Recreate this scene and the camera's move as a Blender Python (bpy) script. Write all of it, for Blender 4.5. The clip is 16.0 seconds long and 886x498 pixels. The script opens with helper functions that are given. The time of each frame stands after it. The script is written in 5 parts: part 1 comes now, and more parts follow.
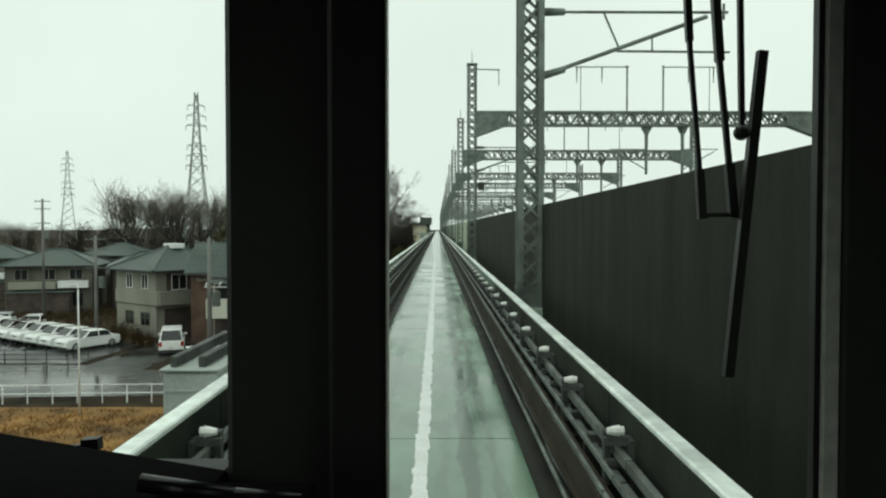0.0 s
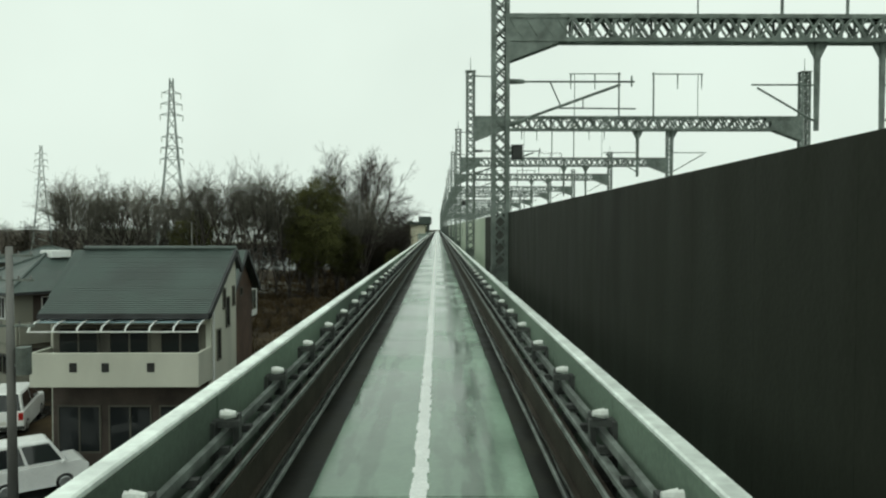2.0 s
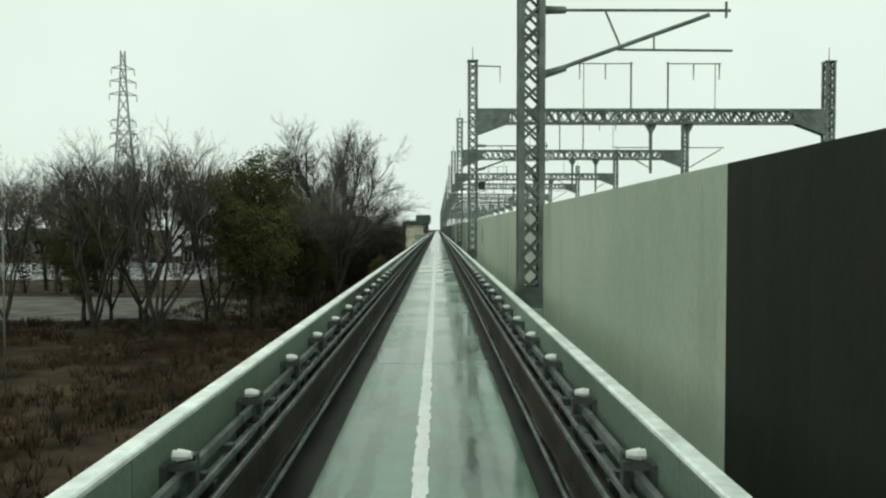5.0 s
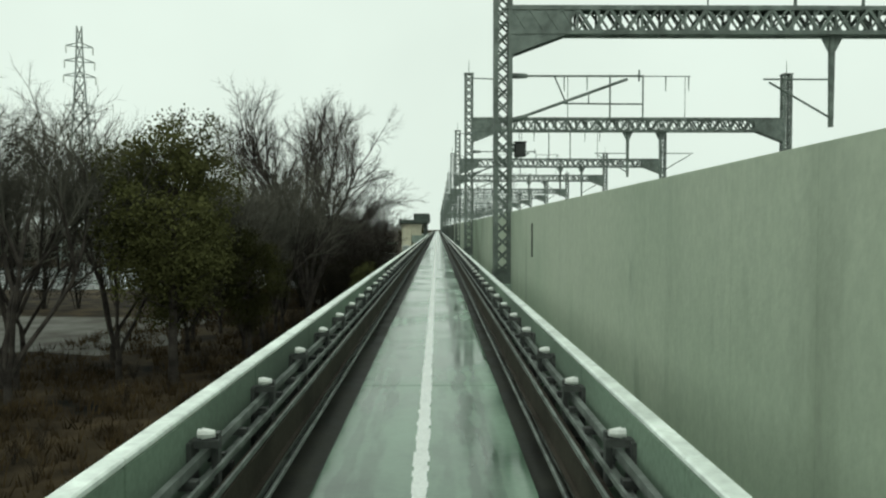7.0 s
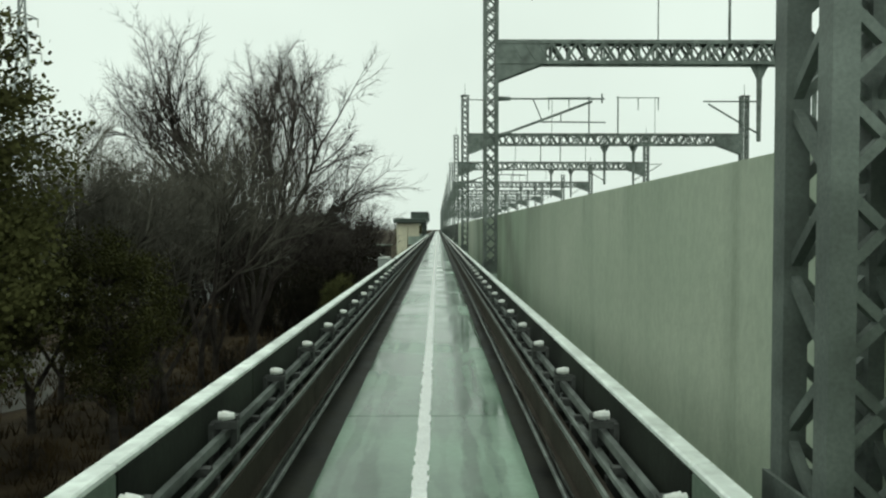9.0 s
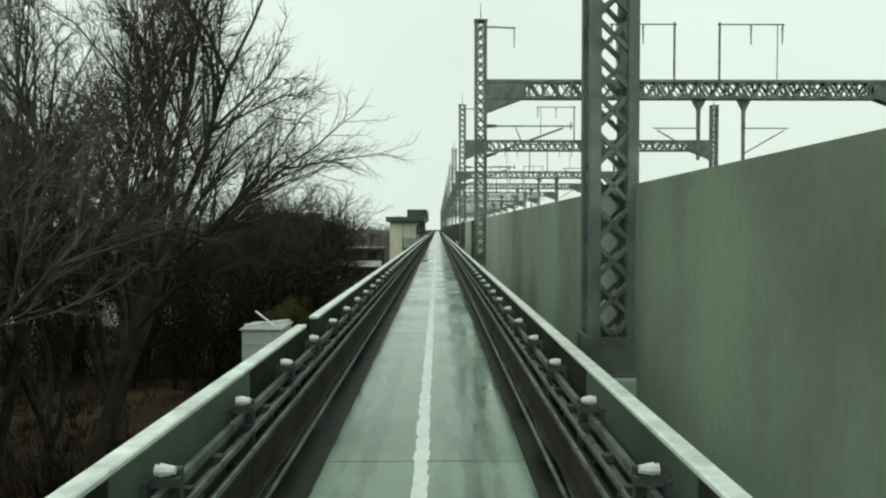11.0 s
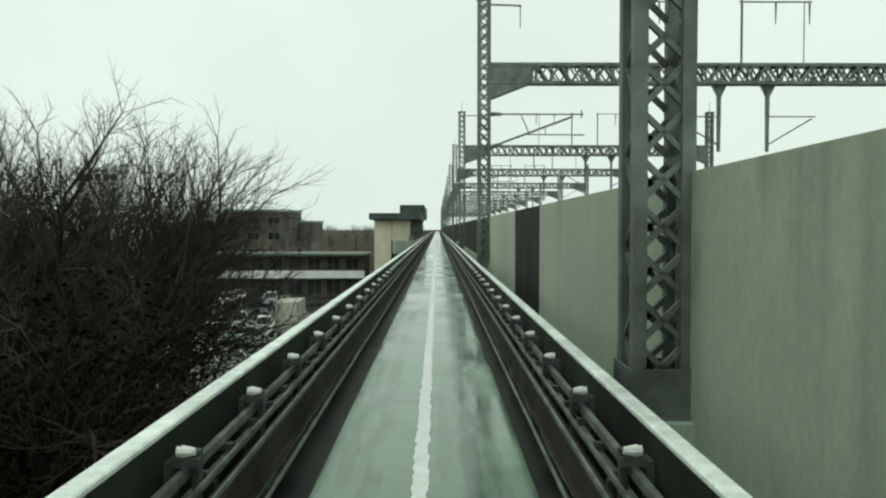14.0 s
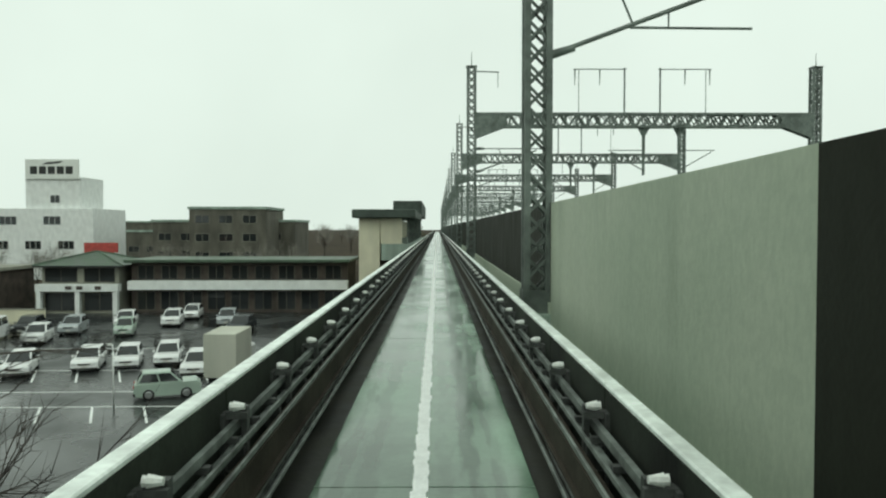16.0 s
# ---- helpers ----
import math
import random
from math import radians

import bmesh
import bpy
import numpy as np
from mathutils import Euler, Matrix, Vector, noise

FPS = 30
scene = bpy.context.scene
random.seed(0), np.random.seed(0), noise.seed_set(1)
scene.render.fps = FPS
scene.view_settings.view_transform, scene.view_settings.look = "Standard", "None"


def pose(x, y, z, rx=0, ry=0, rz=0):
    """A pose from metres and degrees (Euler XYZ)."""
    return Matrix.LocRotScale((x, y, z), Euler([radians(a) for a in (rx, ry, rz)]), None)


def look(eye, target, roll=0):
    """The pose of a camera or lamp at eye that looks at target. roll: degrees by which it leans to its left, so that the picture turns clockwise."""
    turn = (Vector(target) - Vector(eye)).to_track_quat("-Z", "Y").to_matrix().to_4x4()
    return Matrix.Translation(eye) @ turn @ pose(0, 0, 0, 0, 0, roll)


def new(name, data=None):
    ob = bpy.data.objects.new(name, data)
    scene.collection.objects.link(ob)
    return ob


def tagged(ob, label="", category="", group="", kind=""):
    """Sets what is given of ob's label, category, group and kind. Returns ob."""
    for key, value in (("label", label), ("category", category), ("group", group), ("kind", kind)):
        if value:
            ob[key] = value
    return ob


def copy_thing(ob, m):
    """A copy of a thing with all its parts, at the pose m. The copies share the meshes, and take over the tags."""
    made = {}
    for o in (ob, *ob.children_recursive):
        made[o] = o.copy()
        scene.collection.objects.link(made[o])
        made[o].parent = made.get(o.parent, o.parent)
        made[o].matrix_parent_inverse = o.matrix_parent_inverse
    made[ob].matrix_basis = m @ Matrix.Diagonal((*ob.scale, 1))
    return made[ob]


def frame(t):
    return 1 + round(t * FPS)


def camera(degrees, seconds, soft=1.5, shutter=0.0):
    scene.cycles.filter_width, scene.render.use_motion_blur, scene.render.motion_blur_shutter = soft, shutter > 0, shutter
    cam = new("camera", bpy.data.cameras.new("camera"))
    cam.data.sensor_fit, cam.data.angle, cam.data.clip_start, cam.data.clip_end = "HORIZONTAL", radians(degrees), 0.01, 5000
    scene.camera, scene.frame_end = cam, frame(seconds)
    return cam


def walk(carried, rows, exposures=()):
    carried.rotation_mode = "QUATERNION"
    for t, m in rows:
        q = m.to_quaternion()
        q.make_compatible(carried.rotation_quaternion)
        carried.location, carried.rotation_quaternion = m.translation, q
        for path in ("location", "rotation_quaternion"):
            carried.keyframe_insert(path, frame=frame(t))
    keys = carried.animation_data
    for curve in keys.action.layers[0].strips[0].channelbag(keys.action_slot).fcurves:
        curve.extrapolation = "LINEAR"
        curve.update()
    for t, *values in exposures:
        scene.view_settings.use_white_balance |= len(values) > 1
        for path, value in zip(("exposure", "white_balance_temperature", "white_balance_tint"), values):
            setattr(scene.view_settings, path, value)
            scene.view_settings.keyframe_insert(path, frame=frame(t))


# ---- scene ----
# ---------------- camera: a ride along an elevated guideway, slowing towards a station ----------------
cam = camera(62.0, 16.0, soft=2.2)
EYE_Z = 2.5          # eye above the running slab, whose top is z = 0
SPEED = 10.55        # metres a second


def ride(t):
    """Metres travelled after t seconds: even pace, then gently braking."""
    return SPEED * (t if t < 11.0 else t - 0.015 * (t - 11.0) ** 2)


walk(cam, [(i * 0.5, pose(0.0, ride(i * 0.5), EYE_Z, 90 - 1.62, 0, -0.44)) for i in range(33)],
     [(0.0, 0.0, 6500, -5), (16.0, 0.0, 6500, -5)])

# ---------------- rain-grey sky and a weak, wide sun behind the cloud ----------------
world = bpy.data.worlds.new("overcast_sky")
scene.world = world
world.use_nodes = True
wn, wl = world.node_tree.nodes, world.node_tree.links
wn.clear()
sky = wn.new("ShaderNodeTexSky")
sky.sky_type, sky.sun_disc, sky.sun_elevation, sky.sun_rotation = "NISHITA", False, radians(38), radians(150)
sky.air_density, sky.dust_density, sky.ozone_density = 1.0, 6.0, 1.0
dull = wn.new("ShaderNodeHueSaturation")
dull.inputs["Saturation"].default_value = 0.05
dull.inputs["Value"].default_value = 0.06
cloud = wn.new("ShaderNodeMix")
cloud.data_type = "RGBA"
cloud.inputs[0].default_value = 0.86
cloud.inputs[7].default_value = (0.86, 0.905, 0.875, 1)
back = wn.new("ShaderNodeBackground")
back.inputs["Strength"].default_value = 1.08
wout = wn.new("ShaderNodeOutputWorld")
wl.new(sky.outputs[0], dull.inputs["Color"])
wl.new(dull.outputs[0], cloud.inputs[6])
# faint mottling of the cloud cover
drift = wn.new("ShaderNodeTexNoise")
drift.inputs["Scale"].default_value, drift.inputs["Detail"].default_value = 2.2, 4
soft_cloud = wn.new("ShaderNodeMapRange")
soft_cloud.inputs["From Min"].default_value, soft_cloud.inputs["From Max"].default_value = 0.3, 0.7
soft_cloud.inputs["To Min"].default_value, soft_cloud.inputs["To Max"].default_value = 0.965, 1.07
mottle = wn.new("ShaderNodeMix")
mottle.data_type, mottle.blend_type = "RGBA", "MULTIPLY"
mottle.inputs[0].default_value = 1.0
wl.new(wn.new("ShaderNodeTexCoord").outputs["Generated"], drift.inputs["Vector"])
wl.new(drift.outputs["Fac"], soft_cloud.inputs["Value"])
wl.new(cloud.outputs[2], mottle.inputs[6])
wl.new(soft_cloud.outputs[0], mottle.inputs[7])
wl.new(mottle.outputs[2], back.inputs["Color"])
wl.new(back.outputs[0], wout.inputs["Surface"])
sun = new("sun", bpy.data.lights.new("sun", "SUN"))
sun.data.energy, sun.data.angle, sun.data.color = 0.5, radians(40), (1.0, 0.98, 0.95)
sun.matrix_world = look((0, 0, 60), (14, 26, 20))


# ---------------- materials ----------------
def mat(name, base, rough=0.8, vary=0.25, scale=1.5, fine=30.0, bump=0.15, metal=0.0, streak=0.0, tone=None, wet=0.0, spec=0.5, per=0.0, grain_by=0.28, bands=(), world=False):
    """A procedural surface: broad stains and fine grain round a base colour, bump, and patches of wetness."""
    m = bpy.data.materials.new(name)
    m.use_nodes = True
    n, l = m.node_tree.nodes, m.node_tree.links
    b = n["Principled BSDF"]
    b.inputs["Metallic"].default_value = metal
    b.inputs["Specular IOR Level"].default_value = spec
    # pieces of one long structure share world coordinates, so that no stain repeats from piece to piece
    place = n.new("ShaderNodeNewGeometry").outputs["Position"] if world else n.new("ShaderNodeTexCoord").outputs["Object"]
    mp = n.new("ShaderNodeMapping")
    mp.inputs["Scale"].default_value = (1, 1, 1 - 0.9 * streak)
    l.new(place, mp.inputs["Vector"])
    big = n.new("ShaderNodeTexNoise")
    big.inputs["Scale"].default_value, big.inputs["Detail"].default_value = scale, 5
    small = n.new("ShaderNodeTexNoise")
    small.inputs["Scale"].default_value, small.inputs["Detail"].default_value = fine, 4
    l.new(mp.outputs[0], big.inputs["Vector"])
    l.new(place, small.inputs["Vector"])
    ramp = n.new("ShaderNodeValToRGB")
    dark = tone or tuple(c * (1 - 1.6 * vary) for c in base)
    light = tuple(min(1, c * (1 + 0.7 * vary)) for c in base)
    ramp.color_ramp.elements[0].position, ramp.color_ramp.elements[0].color = 0.32, (*[max(0, c) for c in dark], 1)
    ramp.color_ramp.elements[1].position, ramp.color_ramp.elements[1].color = 0.68, (*light, 1)
    l.new(big.outputs["Fac"], ramp.inputs["Fac"])
    grain = n.new("ShaderNodeMix")
    grain.data_type, grain.blend_type = "RGBA", "MULTIPLY"
    grain.inputs[0].default_value = 0.5
    g2 = n.new("ShaderNodeMapRange")
    g2.inputs["From Min"].default_value, g2.inputs["From Max"].default_value = 0.3, 0.7
    g2.inputs["To Min"].default_value, g2.inputs["To Max"].default_value = 1 - grain_by, 1 + 0.85 * grain_by
    l.new(small.outputs["Fac"], g2.inputs["Value"])
    l.new(ramp.outputs["Color"], grain.inputs[6])
    l.new(g2.outputs[0], grain.inputs[7])
    colour = grain.outputs[2]
    if bands:
        # lengthwise wear along the track: (x, half width, brightness), with wandering edges
        sep = n.new("ShaderNodeSeparateXYZ")
        l.new(place, sep.inputs[0])
        lm = n.new("ShaderNodeMapping")
        lm.inputs["Scale"].default_value = (3.0, 0.5, 1)
        l.new(place, lm.inputs["Vector"])
        wob = n.new("ShaderNodeTexNoise")
        wob.inputs["Scale"].default_value, wob.inputs["Detail"].default_value = 1.6, 5
        l.new(lm.outputs[0], wob.inputs["Vector"])
        for bx0, half, gain in bands:
            sub = n.new("ShaderNodeMath")
            sub.operation = "SUBTRACT"
            sub.inputs[1].default_value = bx0
            l.new(sep.outputs[0], sub.inputs[0])
            ab = n.new("ShaderNodeMath")
            ab.operation = "ABSOLUTE"
            l.new(sub.outputs[0], ab.inputs[0])
            mad = n.new("ShaderNodeMath")
            mad.operation = "MULTIPLY_ADD"
            mad.inputs[1].default_value = 0.5
            l.new(wob.outputs["Fac"], mad.inputs[0])
            l.new(ab.outputs[0], mad.inputs[2])
            bw = n.new("ShaderNodeMapRange")
            bw.interpolation_type = "SMOOTHSTEP"
            bw.inputs["From Min"].default_value, bw.inputs["From Max"].default_value = 0.25 + half * 0.4, 0.25 + half * 1.6
            bw.inputs["To Min"].default_value, bw.inputs["To Max"].default_value = gain, 1.0
            l.new(mad.outputs[0], bw.inputs["Value"])
            bmix = n.new("ShaderNodeMix")
            bmix.data_type, bmix.blend_type = "RGBA", "MULTIPLY"
            bmix.inputs[0].default_value = 1
            l.new(colour, bmix.inputs[6])
            l.new(bw.outputs[0], bmix.inputs[7])
            colour = bmix.outputs[2]
    if per:
        info = n.new("ShaderNodeObjectInfo")
        pr = n.new("ShaderNodeMapRange")
        pr.inputs["To Min"].default_value, pr.inputs["To Max"].default_value = 1 - per, 1 + per
        l.new(info.outputs["Random"], pr.inputs["Value"])
        pm = n.new("ShaderNodeMix")
        pm.data_type, pm.blend_type = "RGBA", "MULTIPLY"
        pm.inputs[0].default_value = 1
        l.new(colour, pm.inputs[6])
        l.new(pr.outputs[0], pm.inputs[7])
        colour = pm.outputs[2]
    l.new(colour, b.inputs["Base Color"])
    rr = n.new("ShaderNodeMapRange")
    rr.inputs["From Min"].default_value, rr.inputs["From Max"].default_value = 0.35, 0.65
    rr.inputs["To Min"].default_value, rr.inputs["To Max"].default_value = max(0.03, rough - wet), rough
    l.new(big.outputs["Fac"], rr.inputs["Value"])
    l.new(rr.outputs[0], b.inputs["Roughness"])
    if bump:
        bp = n.new("ShaderNodeBump")
        bp.inputs["Strength"].default_value, bp.inputs["Distance"].default_value = bump, 0.02
        l.new(small.outputs["Fac"], bp.inputs["Height"])
        l.new(bp.outputs[0], b.inputs["Normal"])
    return m


def glass(name, tint, rough=0.04):
    m = bpy.data.materials.new(name)
    m.use_nodes = True
    b = m.node_tree.nodes["Principled BSDF"]
    b.inputs["Base Color"].default_value = (*tint, 1)
    b.inputs["Roughness"].default_value, b.inputs["Specular IOR Level"].default_value = rough, 0.6
    return m


M_SLAB = mat("wet_concrete_slab", (0.175, 0.262, 0.192), 0.27, 0.3, 0.45, 14, 0.05, wet=0.24, per=0.03, grain_by=0.12, world=True,
             bands=((0.36, 0.09, 0.55), (0.60, 0.05, 0.72), (-0.72, 0.10, 0.70), (0.80, 0.12, 1.30), (0.08, 0.07, 0.82), (-0.98, 0.05, 0.75)))
M_LINE = mat("white_line_paint", (0.80, 0.82, 0.80), 0.4, 0.06, 3, 30, 0.05)
M_GUTTER = mat("dark_wet_gutter", (0.034, 0.034, 0.026), 0.75, 0.5, 1.2, 12, 0.2, wet=0.25, world=True)
M_CONC = mat("grey_weathered_concrete", (0.29, 0.36, 0.305), 0.75, 0.22, 0.7, 20, 0.12, streak=0.9, per=0.06)
M_PARAPET = mat("stained_parapet_concrete", (0.155, 0.215, 0.16), 0.75, 0.5, 0.12, 20, 0.15, streak=0.9, per=0.05, world=True)
M_CONCDARK = mat("dark_algae_stained_concrete", (0.022, 0.027, 0.020), 0.8, 0.5, 0.8, 18, 0.15, streak=0.8, per=0.12, spec=0.2, world=True)
M_COPE = mat("white_coping", (0.84, 0.90, 0.85), 0.45, 0.16, 2.5, 12, 0.2, wet=0.15, world=True)


def wall_mat(name, pale, green, stain, streaks, rough, spec):
    """Rain-streaked wall: broad green patches, run-off streaks of uneven strength from the top, and fine grain."""
    m = bpy.data.materials.new(name)
    m.use_nodes = True
    n, l = m.node_tree.nodes, m.node_tree.links
    b = n["Principled BSDF"]
    b.inputs["Specular IOR Level"].default_value = spec
    place = n.new("ShaderNodeNewGeometry").outputs["Position"]

    def noise_at(scale, stretch, detail, lo, hi, a=0.0, z=1.0):
        mp = n.new("ShaderNodeMapping")
        mp.inputs["Scale"].default_value = stretch
        l.new(place, mp.inputs["Vector"])
        t = n.new("ShaderNodeTexNoise")
        t.inputs["Scale"].default_value, t.inputs["Detail"].default_value = scale, detail
        l.new(mp.outputs[0], t.inputs["Vector"])
        r = n.new("ShaderNodeMapRange")
        r.interpolation_type = "SMOOTHSTEP"
        for k, v in (("From Min", lo), ("From Max", hi), ("To Min", a), ("To Max", z)):
            r.inputs[k].default_value = v
        l.new(t.outputs["Fac"], r.inputs["Value"])
        return r.outputs[0]

    def blend(fac, a, c, how="MIX"):
        x = n.new("ShaderNodeMix")
        x.data_type, x.blend_type = "RGBA", how
        for sock, val in ((x.inputs[0], fac), (x.inputs[6], a), (x.inputs[7], c)):
            if isinstance(val, (int, float)):
                sock.default_value = val
            elif isinstance(val, tuple):
                sock.default_value = (*val, 1)
            else:
                l.new(val, sock)
        return x.outputs[2]

    def times(a, c):
        x = n.new("ShaderNodeMath")
        x.operation = "MULTIPLY"
        l.new(a, x.inputs[0])
        if isinstance(c, float):
            x.inputs[1].default_value = c
        else:
            l.new(c, x.inputs[1])
        return x.outputs[0]

    # an algae-grown stretch, and thin green patches elsewhere
    sep = n.new("ShaderNodeSeparateXYZ")
    l.new(place, sep.inputs[0])
    stretch = None
    for y0, y1 in ((106, 120), (147, 138)):
        r = n.new("ShaderNodeMapRange")
        r.interpolation_type = "SMOOTHSTEP"
        r.inputs["From Min"].default_value, r.inputs["From Max"].default_value = min(y0, y1), max(y0, y1)
        r.inputs["To Min"].default_value, r.inputs["To Max"].default_value = (0, 1) if y0 < y1 else (1, 0)
        l.new(sep.outputs[1], r.inputs["Value"])
        stretch = r.outputs[0] if stretch is None else times(stretch, r.outputs[0])
    colour = blend(noise_at(0.10, (1, 1, 1.5), 3, 0.45, 0.65, 0.0, 0.5), pale, green)
    colour = blend(stretch, colour, blend(noise_at(0.25, (1, 1, 0.8), 4, 0.35, 0.65), green, stain))
    runs = times(noise_at(1.3, (1, 1, 0.11), 5, 0.48, 0.80), noise_at(0.16, (1, 1, 0.9), 3, 0.42, 0.66, 0.1))
    colour = blend(times(runs, streaks), colour, stain)
    blots = times(noise_at(0.9, (1, 1, 0.35), 4, 0.64, 0.74), noise_at(0.12, (1, 1.3, 1), 2, 0.48, 0.60))
    colour = blend(times(blots, streaks), colour, stain)
    colour = blend(0.6, colour, noise_at(14, (1, 1, 0.6), 4, 0.2, 0.8, 0.86, 1.12), "MULTIPLY")
    l.new(colour, b.inputs["Base Color"])
    l.new(noise_at(2.0, (1, 1, 0.2), 4, 0.3, 0.7, rough - 0.15, rough), b.inputs["Roughness"])
    bp = n.new("ShaderNodeBump")
    bp.inputs["Strength"].default_value, bp.inputs["Distance"].default_value = 0.08, 0.02
    l.new(noise_at(20, (1, 1, 1), 4, 0.2, 0.8), bp.inputs["Height"])
    l.new(bp.outputs[0], b.inputs["Normal"])
    return m


M_WALL = wall_mat("pale_sound_wall_concrete", (0.45, 0.50, 0.395), (0.29, 0.36, 0.265), (0.16, 0.19, 0.14), 0.6, 0.8, 0.4)
M_WALLDARK = wall_mat("dark_sound_absorbing_panel", (0.022, 0.024, 0.017), (0.017, 0.022, 0.016), (0.010, 0.010, 0.007), 0.8, 0.8, 0.15)
M_STEEL = mat("galvanised_steel", (0.16, 0.187, 0.168), 0.6, 0.3, 2.0, 40, 0.1, metal=0.35)
M_RAIL = mat("rusty_guide_rail", (0.040, 0.034, 0.026), 0.75, 0.5, 1.5, 18, 0.3, tone=(0.022, 0.017, 0.012), spec=0.2, world=True)
M_CABLE = mat("pale_cable_sheath", (0.155, 0.175, 0.16), 0.5, 0.4, 4, 30, 0.08)
M_BRACKET = mat("dark_steel_bracket", (0.07, 0.075, 0.07), 0.6, 0.4, 4, 30, 0.1, metal=0.3)
M_INSUL = mat("white_porcelain_insulator", (0.72, 0.74, 0.70), 0.25, 0.1, 5, 30, 0.02)
M_CABINET = mat("dull_grey_cabinet_paint", (0.36, 0.40, 0.37), 0.6, 0.15, 1.2, 25, 0.05, streak=0.6)
M_BLACK = mat("black_enamel", (0.02, 0.022, 0.02), 0.45, 0.3, 3, 40, 0.05)
M_WETLOT = mat("puddled_asphalt", (0.030, 0.033, 0.032), 0.50, 0.45, 0.16, 40, 0.06, wet=0.46, spec=0.5, world=True)
M_GRAVEL = mat("pale_wet_gravel", (0.10, 0.098, 0.088), 0.85, 0.5, 0.35, 12, 0.5, tone=(0.045, 0.038, 0.028))
M_EARTH = mat("brown_leaf_litter", (0.046, 0.033, 0.018), 0.95, 0.6, 0.35, 5, 0.9, spec=0.15)
M_TUFT = mat("withered_brown_blade", (0.066, 0.047, 0.024), 0.95, 0.5, 0.4, 6, 0.0, spec=0.1, world=True)
M_GRASS = mat("withered_tan_grass", (0.25, 0.135, 0.038), 0.95, 0.4, 0.5, 25, 0.8)
M_BARK = mat("dark_wet_bark", (0.058, 0.05, 0.043), 0.9, 0.4, 1.2, 14, 0.6, spec=0.2)
M_CHERRY = mat("dark_cherry_twig", (0.06, 0.052, 0.045), 0.9, 0.35, 0.4, 10, 0.0, per=0.2, spec=0.2)
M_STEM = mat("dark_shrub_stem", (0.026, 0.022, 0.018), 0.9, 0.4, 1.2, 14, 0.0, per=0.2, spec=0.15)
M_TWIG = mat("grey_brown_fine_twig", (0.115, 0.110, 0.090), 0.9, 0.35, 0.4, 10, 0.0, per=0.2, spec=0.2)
# twig colour lightened to paint rain haze on the distant trees
M_TWIGHAZE = mat("haze_paled_twig", (0.27, 0.255, 0.225), 0.9, 0.3, 0.4, 10, 0.0, per=0.2, spec=0.2)
M_LEAF = mat("evergreen_leaf", (0.076, 0.078, 0.030), 0.95, 0.35, 0.35, 4, 0.0, per=0.1, spec=0.04, grain_by=0.12)
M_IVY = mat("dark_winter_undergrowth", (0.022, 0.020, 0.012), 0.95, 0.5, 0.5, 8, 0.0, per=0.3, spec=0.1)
M_HEDGE = mat("withered_brown_hedge_leaf", (0.105, 0.062, 0.022), 0.9, 0.45, 0.8, 8, 0.0, per=0.25, spec=0.1)
# tower steel, lighter than the portals' to paint in the haze of distance
M_PYLON = mat("haze_paled_tower_steel", (0.30, 0.335, 0.315), 0.65, 0.2, 2.0, 30, 0.0)
M_CAR = mat("white_car_paint", (0.78, 0.79, 0.78), 0.25, 0.05, 2, 60, 0.0, spec=0.6)
M_CARGREY = mat("silver_car_paint", (0.42, 0.45, 0.46), 0.28, 0.08, 2, 60, 0.0, metal=0.3)
M_CARDARK = mat("dark_car_paint", (0.03, 0.035, 0.04), 0.22, 0.1, 2, 60, 0.0, spec=0.6)
M_CARGREEN = mat("pale_green_car_paint", (0.38, 0.47, 0.40), 0.3, 0.06, 2, 60, 0.0)
M_GLASS = glass("dark_window_glass", (0.018, 0.021, 0.022))
M_TYRE = mat("tyre_rubber", (0.02, 0.02, 0.02), 0.8, 0.2, 8, 60, 0.1)
M_RIM = mat("alloy_rim", (0.45, 0.46, 0.46), 0.35, 0.15, 8, 60, 0.0, metal=0.8)
M_TAIL = mat("red_lamp_lens", (0.35, 0.02, 0.015), 0.2, 0.1, 5, 30, 0.0)
M_HEAD = mat("clear_lamp_lens", (0.7, 0.72, 0.72), 0.12, 0.1, 5, 30, 0.0)
M_PLATE = mat("pale_plate", (0.6, 0.6, 0.55), 0.5, 0.1, 5, 30, 0.0)
M_ROOF = mat("blue_grey_roof_tiles", (0.068, 0.092, 0.083), 0.55, 0.25, 0.6, 20, 0.25, wet=0.2)
M_ROOFDARK = mat("dark_roof_trim", (0.035, 0.038, 0.04), 0.6, 0.3, 1, 20, 0.1)
M_ROOFGREEN = mat("green_roof_tiles", (0.07, 0.11, 0.07), 0.6, 0.3, 0.8, 20, 0.25, wet=0.2)
M_STUCCO = mat("cream_stucco", (0.50, 0.505, 0.43), 0.85, 0.12, 0.5, 30, 0.1, streak=0.8)
M_STUCCOGREY = mat("grey_beige_stucco", (0.25, 0.25, 0.205), 0.85, 0.15, 0.5, 30, 0.1, streak=0.8)
M_BRICK = mat("red_brown_brick_facing", (0.095, 0.058, 0.040), 0.85, 0.35, 0.7, 30, 0.25)
M_WHITE = mat("white_painted_metal", (0.74, 0.76, 0.74), 0.5, 0.08, 1.5, 30, 0.05, streak=0.5)
M_POLE = mat("grey_pole_concrete", (0.17, 0.17, 0.16), 0.8, 0.25, 1.0, 30, 0.1, streak=0.8)
M_OLDWALL = mat("weathered_brown_grey_wall", (0.115, 0.11, 0.088), 0.85, 0.3, 0.5, 25, 0.1, streak=0.7)
